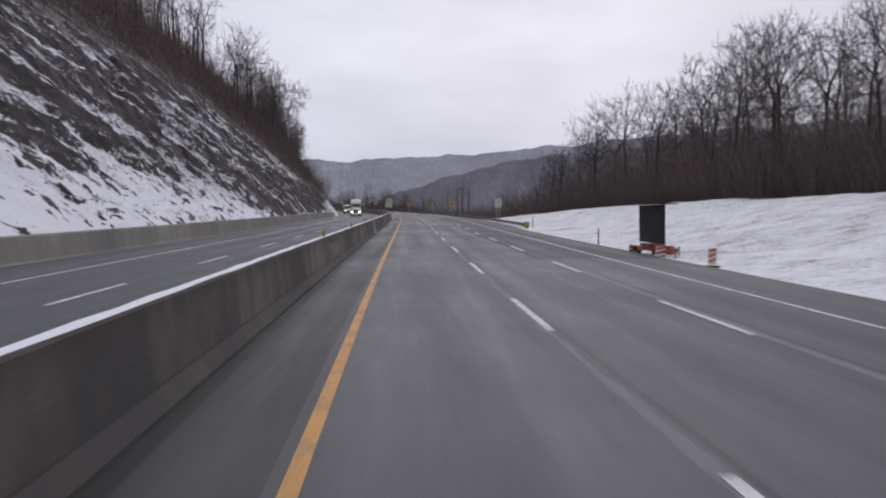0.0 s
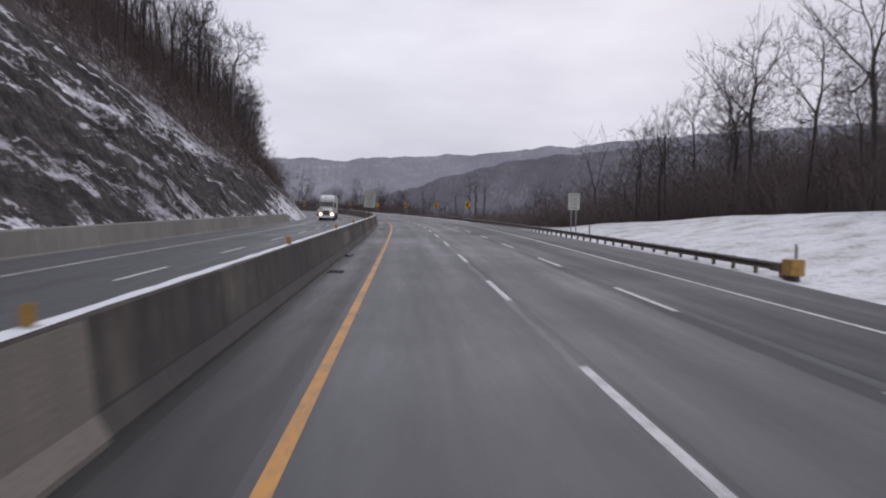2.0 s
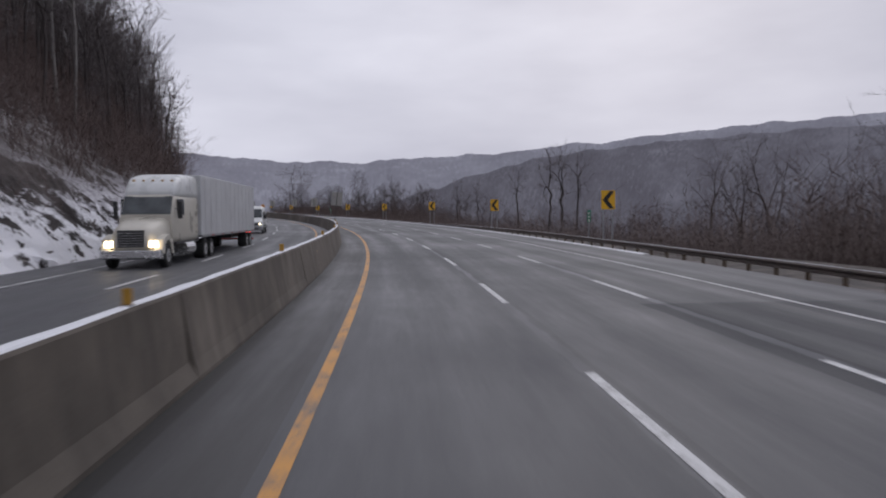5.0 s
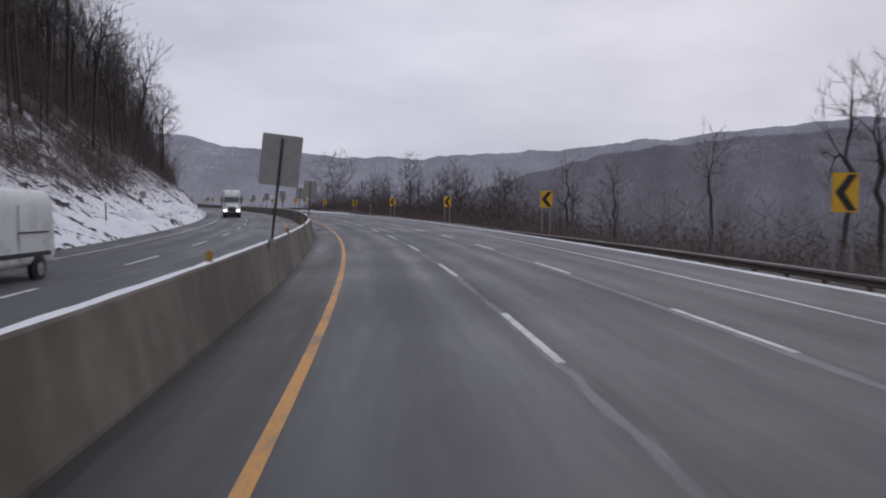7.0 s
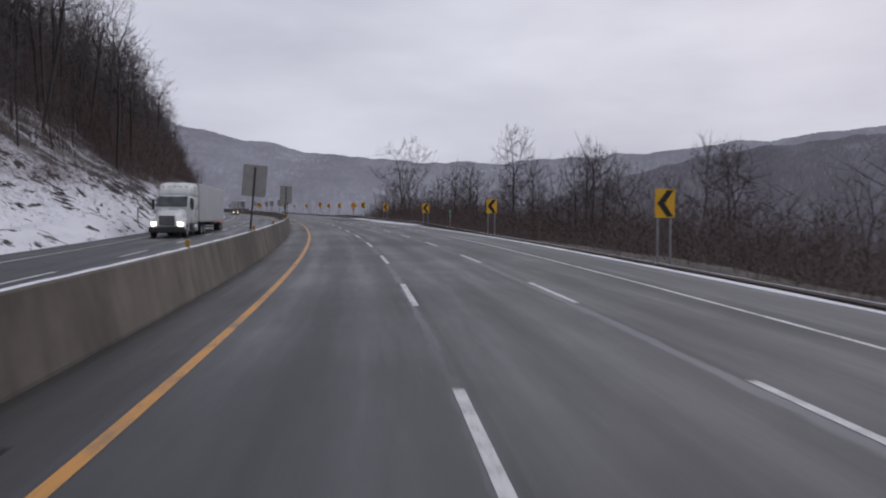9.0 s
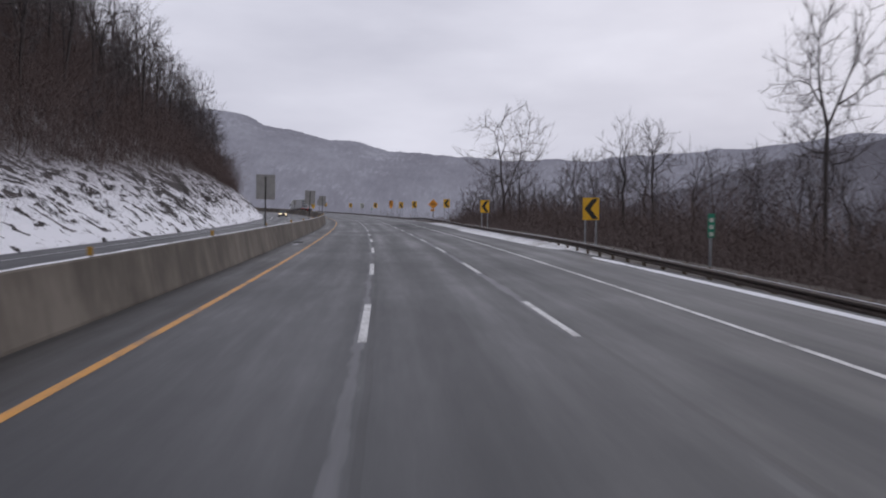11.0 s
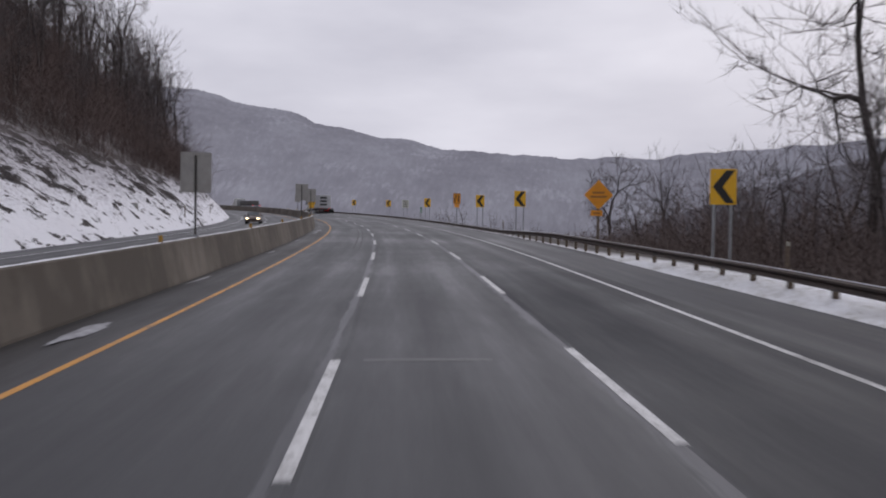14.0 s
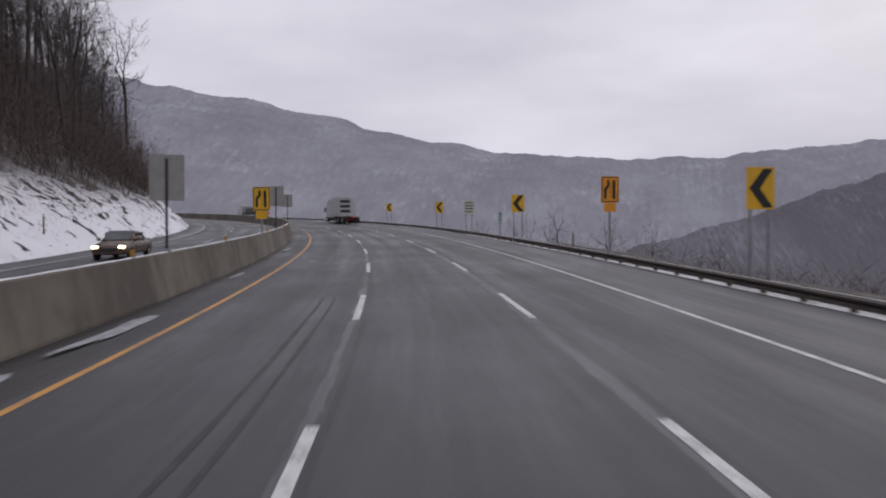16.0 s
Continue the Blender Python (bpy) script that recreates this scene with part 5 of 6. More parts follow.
def chevron_sign(m, drop, number=0):
    """A yellow panel with a black chevron that points left, on two posts; its face looks back along the road."""
    t = thing("chevron_sign", m, "yellow curve warning sign with a black chevron on two steel posts", "road sign", "chevron signs along the curve")
    part("panel", panel(0.91, 1.22, 0.02, (0, 0, 0)), SIGN_YELLOW, t)
    zig = [(-0.37, 0.0), (0.08, 0.56), (0.39, 0.56), (-0.02, 0.0), (0.39, -0.56), (0.08, -0.56)]
    bm = prism(zig, 0.006)
    bmesh.ops.translate(bm, vec=(0, -0.016, 0), verts=bm.verts)
    part("chevron", bm, BLACK, t, "black chevron arrow")
    for x in (-0.3, 0.3):
        part("post", u_post(x, drop, 0.5), STEEL, t)
    for x in (-0.3, 0.3):
        for z in (0.42, -0.42):
            part("bolt", cyl(0.018, 0.012, "Y", 8, (x, -0.022, z)), STEEL, t)
    return t


for k, (s, o, h) in enumerate(((178.95, 15.68, 2.85), (209.93, 15.5, 2.68), (240.84, 15.43, 2.67), (273.02, 15.36, 2.48), (304.23, 15.4, 2.39), (336.03, 15.58, 2.25),
                               (368.02, 15.15, 2.54), (400.53, 15.72, 3.0), (431.69, 14.98, 2.92), (448.6, 15.04, 2.88), (477.87, 14.55, 2.77), (507.4, 14.75, 2.56), (536.87, 15.69, 2.58))):
    ground = float(right_ground(s, o))
    chevron_sign(at(s, o, h, (-4, 3, -8, 5, 0, -3, 8, -2, 4, 7, -4, 6, 0)[k]), ground - h - 0.3)


def lane_sign(m, drop, posts, metal):
    t = thing("lane_sign", m, "white regulatory sign with black lettering for trucks and buses", "road sign", "truck lane signs")
    part("panel", panel(1.07, 1.52, 0.02, (0, 0, 0)), SIGN_WHITE, t)
    rim = prism(rounded(1.03, 1.48, 0.04), 0.004)
    inner = panel(0.99, 1.44, 0.004, (0, -0.0165, 0))
    bmesh.ops.translate(rim, vec=(0, -0.0135, 0), verts=rim.verts)
    part("border", rim, BLACK, t, "thin black border line")
    part("face", inner, SIGN_WHITE, t)
    for i, word in enumerate(("TRUCKS", "BUSES", "RIGHT", "LANE", "ONLY")):
        text_mesh("word", word, 0.235, BLACK, t, (0, -0.0205, 0.54 - 0.27 * i))
    for x in posts:
        part("post", u_post(x, drop, 0.66), metal, t)
    return t


lane_sign(at(112.66, 16.2, 2.89, -3), float(right_ground(112.66, 16.2)) - 2.89 - 0.3, (-0.22, 0.22), STEEL)
lane_sign(at(115.0, BAR_O, 2.85, 4) @ pose(0, 0, 0, 0, 4, 0), 1.21 - 2.85, (0.0,), DARK_POST)


def sign_back(m, lean, size, drop=1.7):
    """A sign for the oncoming side, seen from behind."""
    t = thing("sign_back", m @ pose(0, 0, 0, 0, lean, 0), "bare grey metal back of a sign above the barrier", "road sign", "sign backs on the barrier")
    w, h = size
    part("panel", panel(w, h, 0.012, (0, 0, 0)), SIGN_BACK, t)
    post = box(-0.035, 0.035, -0.05, -0.011, -drop, h * 0.42, 0.006)
    part("post", post, DARK_POST, t)
    part("clamp", box(-0.09, 0.09, -0.11, 0.11, -drop - 0.04, -drop + 0.08, 0.01), STEEL, t)
    return t


for s, lean in ((245.0, 3), (274.6, 5), (305.5, 2), (336.0, 1), (367.4, 3), (400.4, 1), (434.1, 1), (449.5, 1), (476.0, 1), (505.0, 1)):
    sign_back(at(s, BAR_O + 2.1 * math.sin(radians(lean)), 3.3, 0), lean, (0.98, 1.3), 2.09)
sign_back(at(208.8, -1.5, 3.4, 0), 6.5, (1.06, 1.36), 2.19)


def lane_end_sign(m, drop, label, face):
    t = thing("lane_ends_sign", m, label, "road sign", "lane end signs")
    part("panel", panel(0.9, 1.27, 0.02, (0, 0, 0)), face, t)
    rim = prism(rounded(0.85, 1.22, 0.04), 0.004)
    bmesh.ops.translate(rim, vec=(0, -0.013, 0), verts=rim.verts)
    part("border", rim, BLACK, t, "thin black border line")
    part("face", panel(0.77, 1.13, 0.004, (0, -0.0165, 0)), face, t)
    for pts in ([(0.12, -0.45), (0.26, -0.45), (0.26, 0.45), (0.12, 0.45)], [(-0.31, -0.45), (-0.18, -0.45), (-0.18, -0.04), (-0.03, 0.18), (-0.03, 0.45), (-0.16, 0.45), (-0.16, 0.22), (-0.31, 0.02)]):
        bm = prism(pts, 0.006)
        bmesh.ops.translate(bm, vec=(0, -0.0215, 0), verts=bm.verts)
        part("symbol_bar", bm, BLACK, t)
    for z in (-0.3, -0.12, 0.06, 0.24):
        bm = prism([(0.0, z - 0.04), (0.035, z - 0.04), (0.035, z + 0.04), (0.0, z + 0.04)], 0.006)
        bmesh.ops.translate(bm, vec=(0, -0.0215, 0), verts=bm.verts)
        part("symbol_dot", bm, BLACK, t)
    part("plaque", panel(0.6, 0.42, 0.02, (0, 0, -0.86)), face, t, "small orange plaque below the sign")
    part("post", box(-0.05, 0.05, 0.012, 0.07, drop, 0.5, 0.01), STEEL, t)
    return t


lane_end_sign(at(462.2, 15.24, 3.28, 3), float(right_ground(462.2, 15.24)) - 3.58, "orange lane ends warning sign with plaque on a steel post", SIGN_ORANGE)
lane_end_sign(at(468.0, BAR_O, 3.02, 0), 1.21 - 3.02, "amber yellow lane ends warning sign with plaque on the barrier", SIGN_YELLOW)

dia = thing("diamond_sign", at(415.21, 15.82, 2.95, 2), "orange diamond work sign with faded lettering and a plaque", "road sign")
part("panel", panel(1.16, 1.16, 0.02, (0, 0, 0)), SIGN_ORANGE, dia)
dia.children[0].matrix_basis = pose(0, 0, 0, 0, 45, 0)
for z, w in ((0.12, 0.34), (-0.1, 0.46)):
    part("lettering_bar", box(-w, w, -0.016, -0.0105, z - 0.06, z + 0.06), plain("faded_black", (0.40, 0.16, 0.03), 0.6), dia)
part("plaque", panel(0.66, 0.3, 0.02, (-0.1, 0, -1.0), 0.03), SIGN_ORANGE, dia)
part("lettering_bar", box(-0.3, 0.1, -0.016, -0.0105, -1.05, -0.95), bpy.data.materials["faded_black"], dia)
part("post", box(-0.06, 0.06, 0.012, 0.09, float(right_ground(415.21, 15.82)) - 3.3, 0.6, 0.01), WOOD_POST, dia)

whi = thing("white_sign", at(495.28, 14.9, 2.54, 4), "white rectangular sign with unreadable black lines on two posts", "road sign")
part("panel", panel(1.1, 1.3, 0.02, (0, 0, 0)), SIGN_WHITE, whi)
for i in range(4):
    part("lettering_bar", box(-0.38, 0.38, -0.015, -0.0105, 0.42 - i * 0.28 - 0.05, 0.42 - i * 0.28 + 0.05), BLACK, whi)
for x in (-0.3, 0.3):
    part("post", u_post(x, float(right_ground(495.3, 14.9)) - 2.84, 0.5), STEEL, whi)

mile = thing("mile_marker", at(322.0, 15.6, 0.2, 0), "small green marker panel on a slim post beyond the guardrail", "road sign")
part("panel", panel(0.25, 0.85, 0.01, (0, 0, 1.45), 0.02), plain("sign_green", (0.02, 0.22, 0.13), 0.45), mile)
for z in (1.15, 1.4, 1.65):
    part("lettering_bar", box(-0.07, 0.07, -0.011, -0.0055, z - 0.07, z + 0.07), SIGN_WHITE, mile)
part("post", u_post(0, -1.2, 1.8), STEEL, mile)
copy_thing(mile, at(487.0, 15.6, 0.2, 0))
copy_thing(mile, at(183.0, 15.8, 0.3, 0))

# a small grey sign on the snowy slope, facing away
ob = thing("sign_back", at(275.5, -18.8, 3.0, 0), "small grey sign back on a slim post in snow", "road sign")
part("panel", panel(0.6, 0.75, 0.012, (0, 0, 0)), SIGN_BACK, ob)
part("post", box(-0.03, 0.03, -0.05, -0.008, -2.2, 0.3, 0.005), STEEL, ob)
copy_thing(ob, at(438.0, -15.6, 2.0, 8))


# reflectors and slim posts
def barrier_reflector(s):
    t = thing("reflector", at(s, BAR_O + 0.02, 1.21, 0), "small amber reflector tab on the barrier's top", "reflector", "amber reflectors on the barrier")
    part("tab", box(-0.055, 0.055, -0.012, 0.012, 0.0, 0.2, 0.008), plain("amber", (0.42, 0.23, 0.03), 0.35, 0.0, 0.25) if "amber" not in bpy.data.materials else bpy.data.materials["amber"], t)
    part("foot", box(-0.06, 0.06, -0.04, 0.04, -0.006, 0.02, 0.004), RUSTY, t)
    return t


first = barrier_reflector(18.0)
for k in range(1, 42):
    s = 18.0 + 12.2 * k + (k * 37 % 11) * 0.2
    copy_thing(first, at(s, BAR_O + 0.02, 1.21, 0))
side = thing("side_reflector", at(88.0, BAR_O + 0.155, 0.75, 0), "small amber reflector bolted to the barrier's side", "reflector", "amber reflectors on the barrier's side")
part("tab", box(0.0, 0.04, -0.05, 0.05, -0.07, 0.07, 0.01), bpy.data.materials["amber"], side)
for s in (112.0, 136.0, 160.0, 184.0, 214.0, 300.0):
    copy_thing(side, at(s, BAR_O + 0.155, 0.75, 0))


def delineator(s, o, h=1.1):
    g = float(right_ground(s, o)) if o > 0 else float(left_ground(s, o))
    t = thing("delineator_post", at(s, o, g, 0), "slim brown steel marker post standing in the snow", "marker post", "slim marker posts")
    part("post", u_post(0, -0.4, h), WOOD_POST, t)
    part("reflector", box(-0.03, 0.03, 0.008, 0.019, h - 0.15, h - 0.03, 0.004), SIGN_WHITE, t)


for s, o in ((38.5, 13.4), (74.5, 15.3), (105.0, 15.6), (396.0, 15.5), (442.0, 15.9), (470.0, 15.9)):
    delineator(s, o)
for s, o in ((238.0, -14.6), (310.0, -14.4), (404.0, -14.6), (452.0, -14.4), (472.0, -14.5)):
    delineator(s, o, 1.3)

# drain grates, slush, the lane arrow and skid marks
GRATE = plain("cast_iron", (0.028, 0.027, 0.026), 0.6, 0.6, 0.4, 8.0)
for s, o in ((73.4, -1.2), (120.2, -1.0), (250.4, -1.0), (345.0, -1.0)):
    t = thing("drain_grate", at(s, o, 0.0, 0), "dark iron drain grate set in the shoulder", "drain", "drains in the shoulder")
    part("frame", box(-0.30, 0.24, -0.46, 0.46, -0.03, 0.012, 0.004), GRATE, t)
    # a black plate stands in for the shade of an open well
    part("well", box(-0.27, 0.21, -0.43, 0.43, 0.004, 0.016), BLACK, t)
    for k in range(9):
        y = -0.38 + k * 0.095
        part("bar", box(-0.27, 0.21, y - 0.022, y + 0.022, 0.012, 0.022), GRATE, t)


# a shred of tyre tread lying at the foot of the barrier
shred = thing("tyre_shred", at(80.5, -1.32, 0.0, 62), "curled black shred of tyre tread on the shoulder", "tyre shred")
bm = bmesh.new()
edge = []
for k in range(9):
    u = k / 8
    x, z = -0.26 + 0.52 * u, 0.012 + 0.07 * (2 * u - 1) ** 2
    w = 0.075 + 0.02 * math.sin(k * 2.1)
    edge.append([bm.verts.new((x, y, z + dz)) for y, dz in ((-w, 0.0), (w, 0.0), (w, 0.018), (-w, 0.018))])
for a, b in zip(edge, edge[1:]):
    for i in range(4):
        bm.faces.new((a[i], a[(i + 1) % 4], b[(i + 1) % 4], b[i]))
bm.faces.new(edge[0])
bm.faces.new(edge[-1][::-1])
bmesh.ops.recalc_face_normals(bm, faces=bm.faces)
part("tread", bm, BLACK, shred)


def slush(s, o, length, width, seed):
    """A ragged thin patch."""
    n = 60
    verts, faces = [(0.0, 0.0, 0.013)], []
    for rr, z in ((0.6, 0.011), (1.0, 0.002)):
        for i in range(n):
            t = 2 * math.pi * i / n
            q = Vector((math.cos(t) * 1.5 + seed * 3, math.sin(t) * 1.5, 0))
            r = rr * (0.8 + 0.4 * noise.fractal(q, 0.8, 2.2, 4))
            verts.append((r * math.cos(t) * width * 0.5, r * math.sin(t) * length * 0.5, z))
    for i in range(n):
        j = (i + 1) % n
        faces.append((0, 1 + i, 1 + j))
        faces.append((1 + i, 1 + n + i, 1 + n + j, 1 + j))
    ob = mesh_object("slush_patch", verts, faces, SLUSH, None, "", True)
    ob.matrix_world = at(s, o, 0.003, 0)
    return tagged(ob, "thin ragged patch of grey slush on the shoulder", "slush", "slush patches")


for k, (s, o, ln, w) in enumerate(((444.0, -0.95, 9.0, 0.55), (438.0, -1.05, 6.0, 0.4), (389.7, -0.95, 3.2, 0.5), (383.4, -0.8, 2.2, 0.3), (342.5, -1.0, 3.6, 0.45), (474.0, -1.05, 8.0, 0.35), (456.0, -1.15, 5.0, 0.25), (412.0, -1.3, 4.0, 0.2), (424.0, -1.35, 5.0, 0.16), (399.0, -1.35, 4.0, 0.15), (366.0, -1.35, 4.0, 0.15))):
    slush(s, o, ln, w, k + 3)


def flat_paint(name, pts, m, material, parent, z=0.008):
    bm = bmesh.new()
    vs = [bm.verts.new((x, y, z)) for x, y in pts]
    f = bm.faces.new(vs)
    bmesh.ops.recalc_face_normals(bm, faces=[f])
    if f.normal.z < 0:
        f.normal_flip()
    ob = part(name, bm, material, parent)
    ob.matrix_world = m
    return ob


flat_paint("lane_arrow", [(-0.08, 0.0), (0.08, 0.0), (0.08, 3.6), (0.36, 3.35), (0.1, 5.5), (-0.34, 3.75), (-0.08, 3.7)], at(462.4, 0.92, 0, -20.6), WHITE_LINE, road)
SKID = plain("tyre_mark", (0.030, 0.030, 0.031), 0.6, 0.0, 0.4, 3.0)
for off, wide in ((2.52, 0.055), (2.84, 0.05)):
    strip("skid_mark", np.arange(414, 450, 2.0), lambda s: [(off - wide * (0.7 + 0.3 * math.sin(s * 0.9)) + 0.04 * math.sin(s * 0.13), 0.005), (off + wide * (0.7 + 0.3 * math.sin(s * 1.3)) + 0.04 * math.sin(s * 0.13), 0.005)], SKID, parent=road)
for s, o0, o1 in ((268.8, 4.2, 6.2), (361.2, 4.0, 6.6), (387.0, 4.1, 6.0), (228.0, 0.4, 3.2), (46.0, 0.4, 2.6)):
    strip("sealed_joint", [s - 0.05, s + 0.05], [(o0, 0.005), (o1, 0.005)], plain("pale_sealant", (0.2, 0.2, 0.2), 0.6) if "pale_sealant" not in bpy.data.materials else bpy.data.materials["pale_sealant"], parent=road)

# ---------------------------------------------------------------- vehicles standing on the carriageways
WHITE_PAINT = plain("white_vehicle_paint", (0.66, 0.67, 0.66), 0.3, 0.0, 0.10, 1.2, 0.03)
TAN_PAINT = plain("cream_vehicle_paint", (0.56, 0.53, 0.46), 0.32, 0.0, 0.12, 1.2, 0.03)
TRAILER_SKIN = plain("trailer_panels", (0.56, 0.565, 0.57), 0.4, 0.0, 0.18, 0.8, 0.05)
DARK_TRIM = plain("dark_trim", (0.022, 0.022, 0.023), 0.5, 0.0, 0.3, 6.0)
TYRE = plain("tyre_rubber", (0.018, 0.018, 0.018), 0.85, 0.0, 0.3, 12.0, 0.4)
RIM = plain("wheel_rim", (0.45, 0.45, 0.45), 0.4, 0.7, 0.2, 8.0)
CHROME = plain("chrome", (0.5, 0.5, 0.5), 0.2, 0.95, 0.1, 6.0)
RED_LENS = plain("red_lens", (0.42, 0.02, 0.018), 0.25, 0.0, 0.1, 8.0)
AMBER_LENS = bpy.data.materials["amber"]


def glass_material():
    m, n, l, b = nodes_of("sky_paled_glass")
    b.inputs["Base Color"].default_value = (0.03, 0.034, 0.036, 1)
    b.inputs["Roughness"].default_value = 0.06
    f = tex_noise(n, l, where(n, l), 1.4, 3.0)
    # blue-grey patches in the base colour paint the sky's reflection
    l.new(ramp(n, l, f, [(0.3, (0.028, 0.034, 0.037)), (0.7, (0.075, 0.086, 0.092))]), b.inputs["Base Color"])
    return m


def lit_lamp(name, colour, strength):
    m, n, l, b = nodes_of(name)
    b.inputs["Base Color"].default_value = (*colour, 1)
    b.inputs["Emission Color"].default_value = (*colour, 1)
    b.inputs["Emission Strength"].default_value = strength
    return m


GLASS = glass_material()
HEADLIGHT = lit_lamp("headlight_on", (1.0, 0.93, 0.78), 5.0)
WARM_LIGHT = lit_lamp("headlight_warm", (1.0, 0.80, 0.48), 6.0)
TAIL_LIGHT = lit_lamp("tail_light_on", (0.9, 0.05, 0.03), 1.6)


def side_solid(points, x0, x1, bevel=0.0, pinch=0.0, pinch_from=99.0):
    """A side outline in y and z, made solid across x; above pinch_from it narrows by pinch on each side."""
    bm = bmesh.new()
    a = [bm.verts.new((x0, y, z)) for y, z in points]
    b = [bm.verts.new((x1, y, z)) for y, z in points]
    bm.faces.new(a)
    bm.faces.new(b[::-1])
    n = len(points)
    for i in range(n):
        j = (i + 1) % n
        bm.faces.new((a[i], b[i], b[j], a[j]))
    bmesh.ops.recalc_face_normals(bm, faces=bm.faces)
    if pinch:
        for v in bm.verts:
            if v.co.z > pinch_from:
                v.co.x -= math.copysign(pinch, v.co.x - (x0 + x1) / 2)
    if bevel:
        bmesh.ops.bevel(bm, geom=list(bm.edges), offset=bevel, segments=2, affect="EDGES", profile=0.6, clamp_overlap=True)
    return bm


def loft(sections, square=5.0, n=28):
    """A rounded body along y; sections of y, half width, half width at the top, lowest and highest z."""
    bm = bmesh.new()
    rings = []
    for y, w, wt, z0, z1 in sections:
        ring = []
        for i in range(n):
            t = 2 * math.pi * (i + 0.5) / n
            c, s = math.cos(t), math.sin(t)
            fx = math.copysign(abs(c) ** (2 / square), c)
            fz = math.copysign(abs(s) ** (2 / square), s)
            k = (fz + 1) / 2
            k = max(0.0, k * 2 - 1)
            ring.append(bm.verts.new((fx * (w + (wt - w) * k), y, (z0 + z1) / 2 + fz * (z1 - z0) / 2)))
        rings.append(ring)
    for a, b in zip(rings, rings[1:]):
        for i in range(n):
            j = (i + 1) % n
            bm.faces.new((a[i], a[j], b[j], b[i]))
    bm.faces.new(rings[0])
    bm.faces.new(rings[-1][::-1])
    bmesh.ops.recalc_face_normals(bm, faces=bm.faces)
    for f in bm.faces:
        f.smooth = len(f.verts) == 4
    return bm


def wheel(parent, x, y, r, width):
    bm = cyl(r, width, "X", 24, (x, y, r))
    es = [e for e in bm.edges if len(e.link_faces) == 2 and e.calc_face_angle(0) > 1.0]
    bmesh.ops.bevel(bm, geom=es, offset=0.04, segments=2, affect="EDGES")
    w = part("wheel", bm, TYRE, parent)
    side = 1 if x > 0 else -1
    edge = x + side * (width / 2 - 0.02)
    part("rim", cyl(r * 0.56, 0.06, "X", 20, (edge, y, r)), RIM, w, "bright steel rim")
    part("hub", cyl(r * 0.2, 0.12, "X", 12, (edge, y, r)), CHROME, w)
    return w


def box_trailer(t, y_front, length, skin, rear_detail=True):
    """A dry-van trailer that runs back from y_front."""
    y1, y0 = y_front, y_front - length
    part("trailer_body", box(-1.28, 1.28, y0, y1, 1.18, 4.08, 0.03), skin, t)
    part("bottom_rail", box(-1.29, 1.29, y0 + 0.02, y1 - 0.02, 1.08, 1.2, 0.01), STEEL, t)
    for k in range(int(length / 1.25)):
        y = y0 + 0.6 + k * 1.25
        for x in (-1.283, 1.283):
            part("side_rib", box(x - 0.008, x + 0.008, y - 0.03, y + 0.03, 1.25, 4.0), skin, t)
    for x in (-1.29, 1.29):
        for k in range(int(length / 2.4)):
            y = y0 + 0.5 + k * 2.4
            part("reflective_tape", box(x - 0.006, x + 0.006, y, y + 0.5, 1.11, 1.17), RED_LENS, t)
    part("door_seam", box(-0.015, 0.015, y0 - 0.012, y0 + 0.004, 1.22, 4.02), DARK_TRIM, t)
    for x in (-0.62, -0.28, 0.28, 0.62):
        part("lock_rod", box(x - 0.018, x + 0.018, y0 - 0.04, y0 - 0.012, 1.25, 4.0, 0.005), STEEL, t)
    part("bumper", box(-1.2, 1.2, y0 - 0.04, y0 + 0.06, 0.5, 0.62, 0.01), RED_LENS, t, "red and white striped rear bumper")
    for x in (-0.7, 0.7):
        part("bumper_arm", box(x - 0.04, x + 0.04, y0 - 0.02, y0 + 0.05, 0.6, 1.1), DARK_TRIM, t)
    for x in (-0.95, -0.75, 0.75, 0.95):
        part("tail_light", cyl(0.055, 0.03, "Y", 12, (x, y0 - 0.03, 1.02)), TAIL_LIGHT, t)
    part("undercarriage", box(-0.5, 0.5, y0 + 0.8, y0 + 4.2, 0.75, 1.09, 0.02), DARK_TRIM, t)
    for y in (y0 + 1.5, y0 + 2.8):
        for x in (-1.0, 1.0):
            wheel(t, x, y, 0.5, 0.52)
    for x in (-0.65, 0.65):
        part("landing_leg", box(x - 0.07, x + 0.07, y1 - 3.2, y1 - 3.05, 0.35, 1.1, 0.01), DARK_TRIM, t)


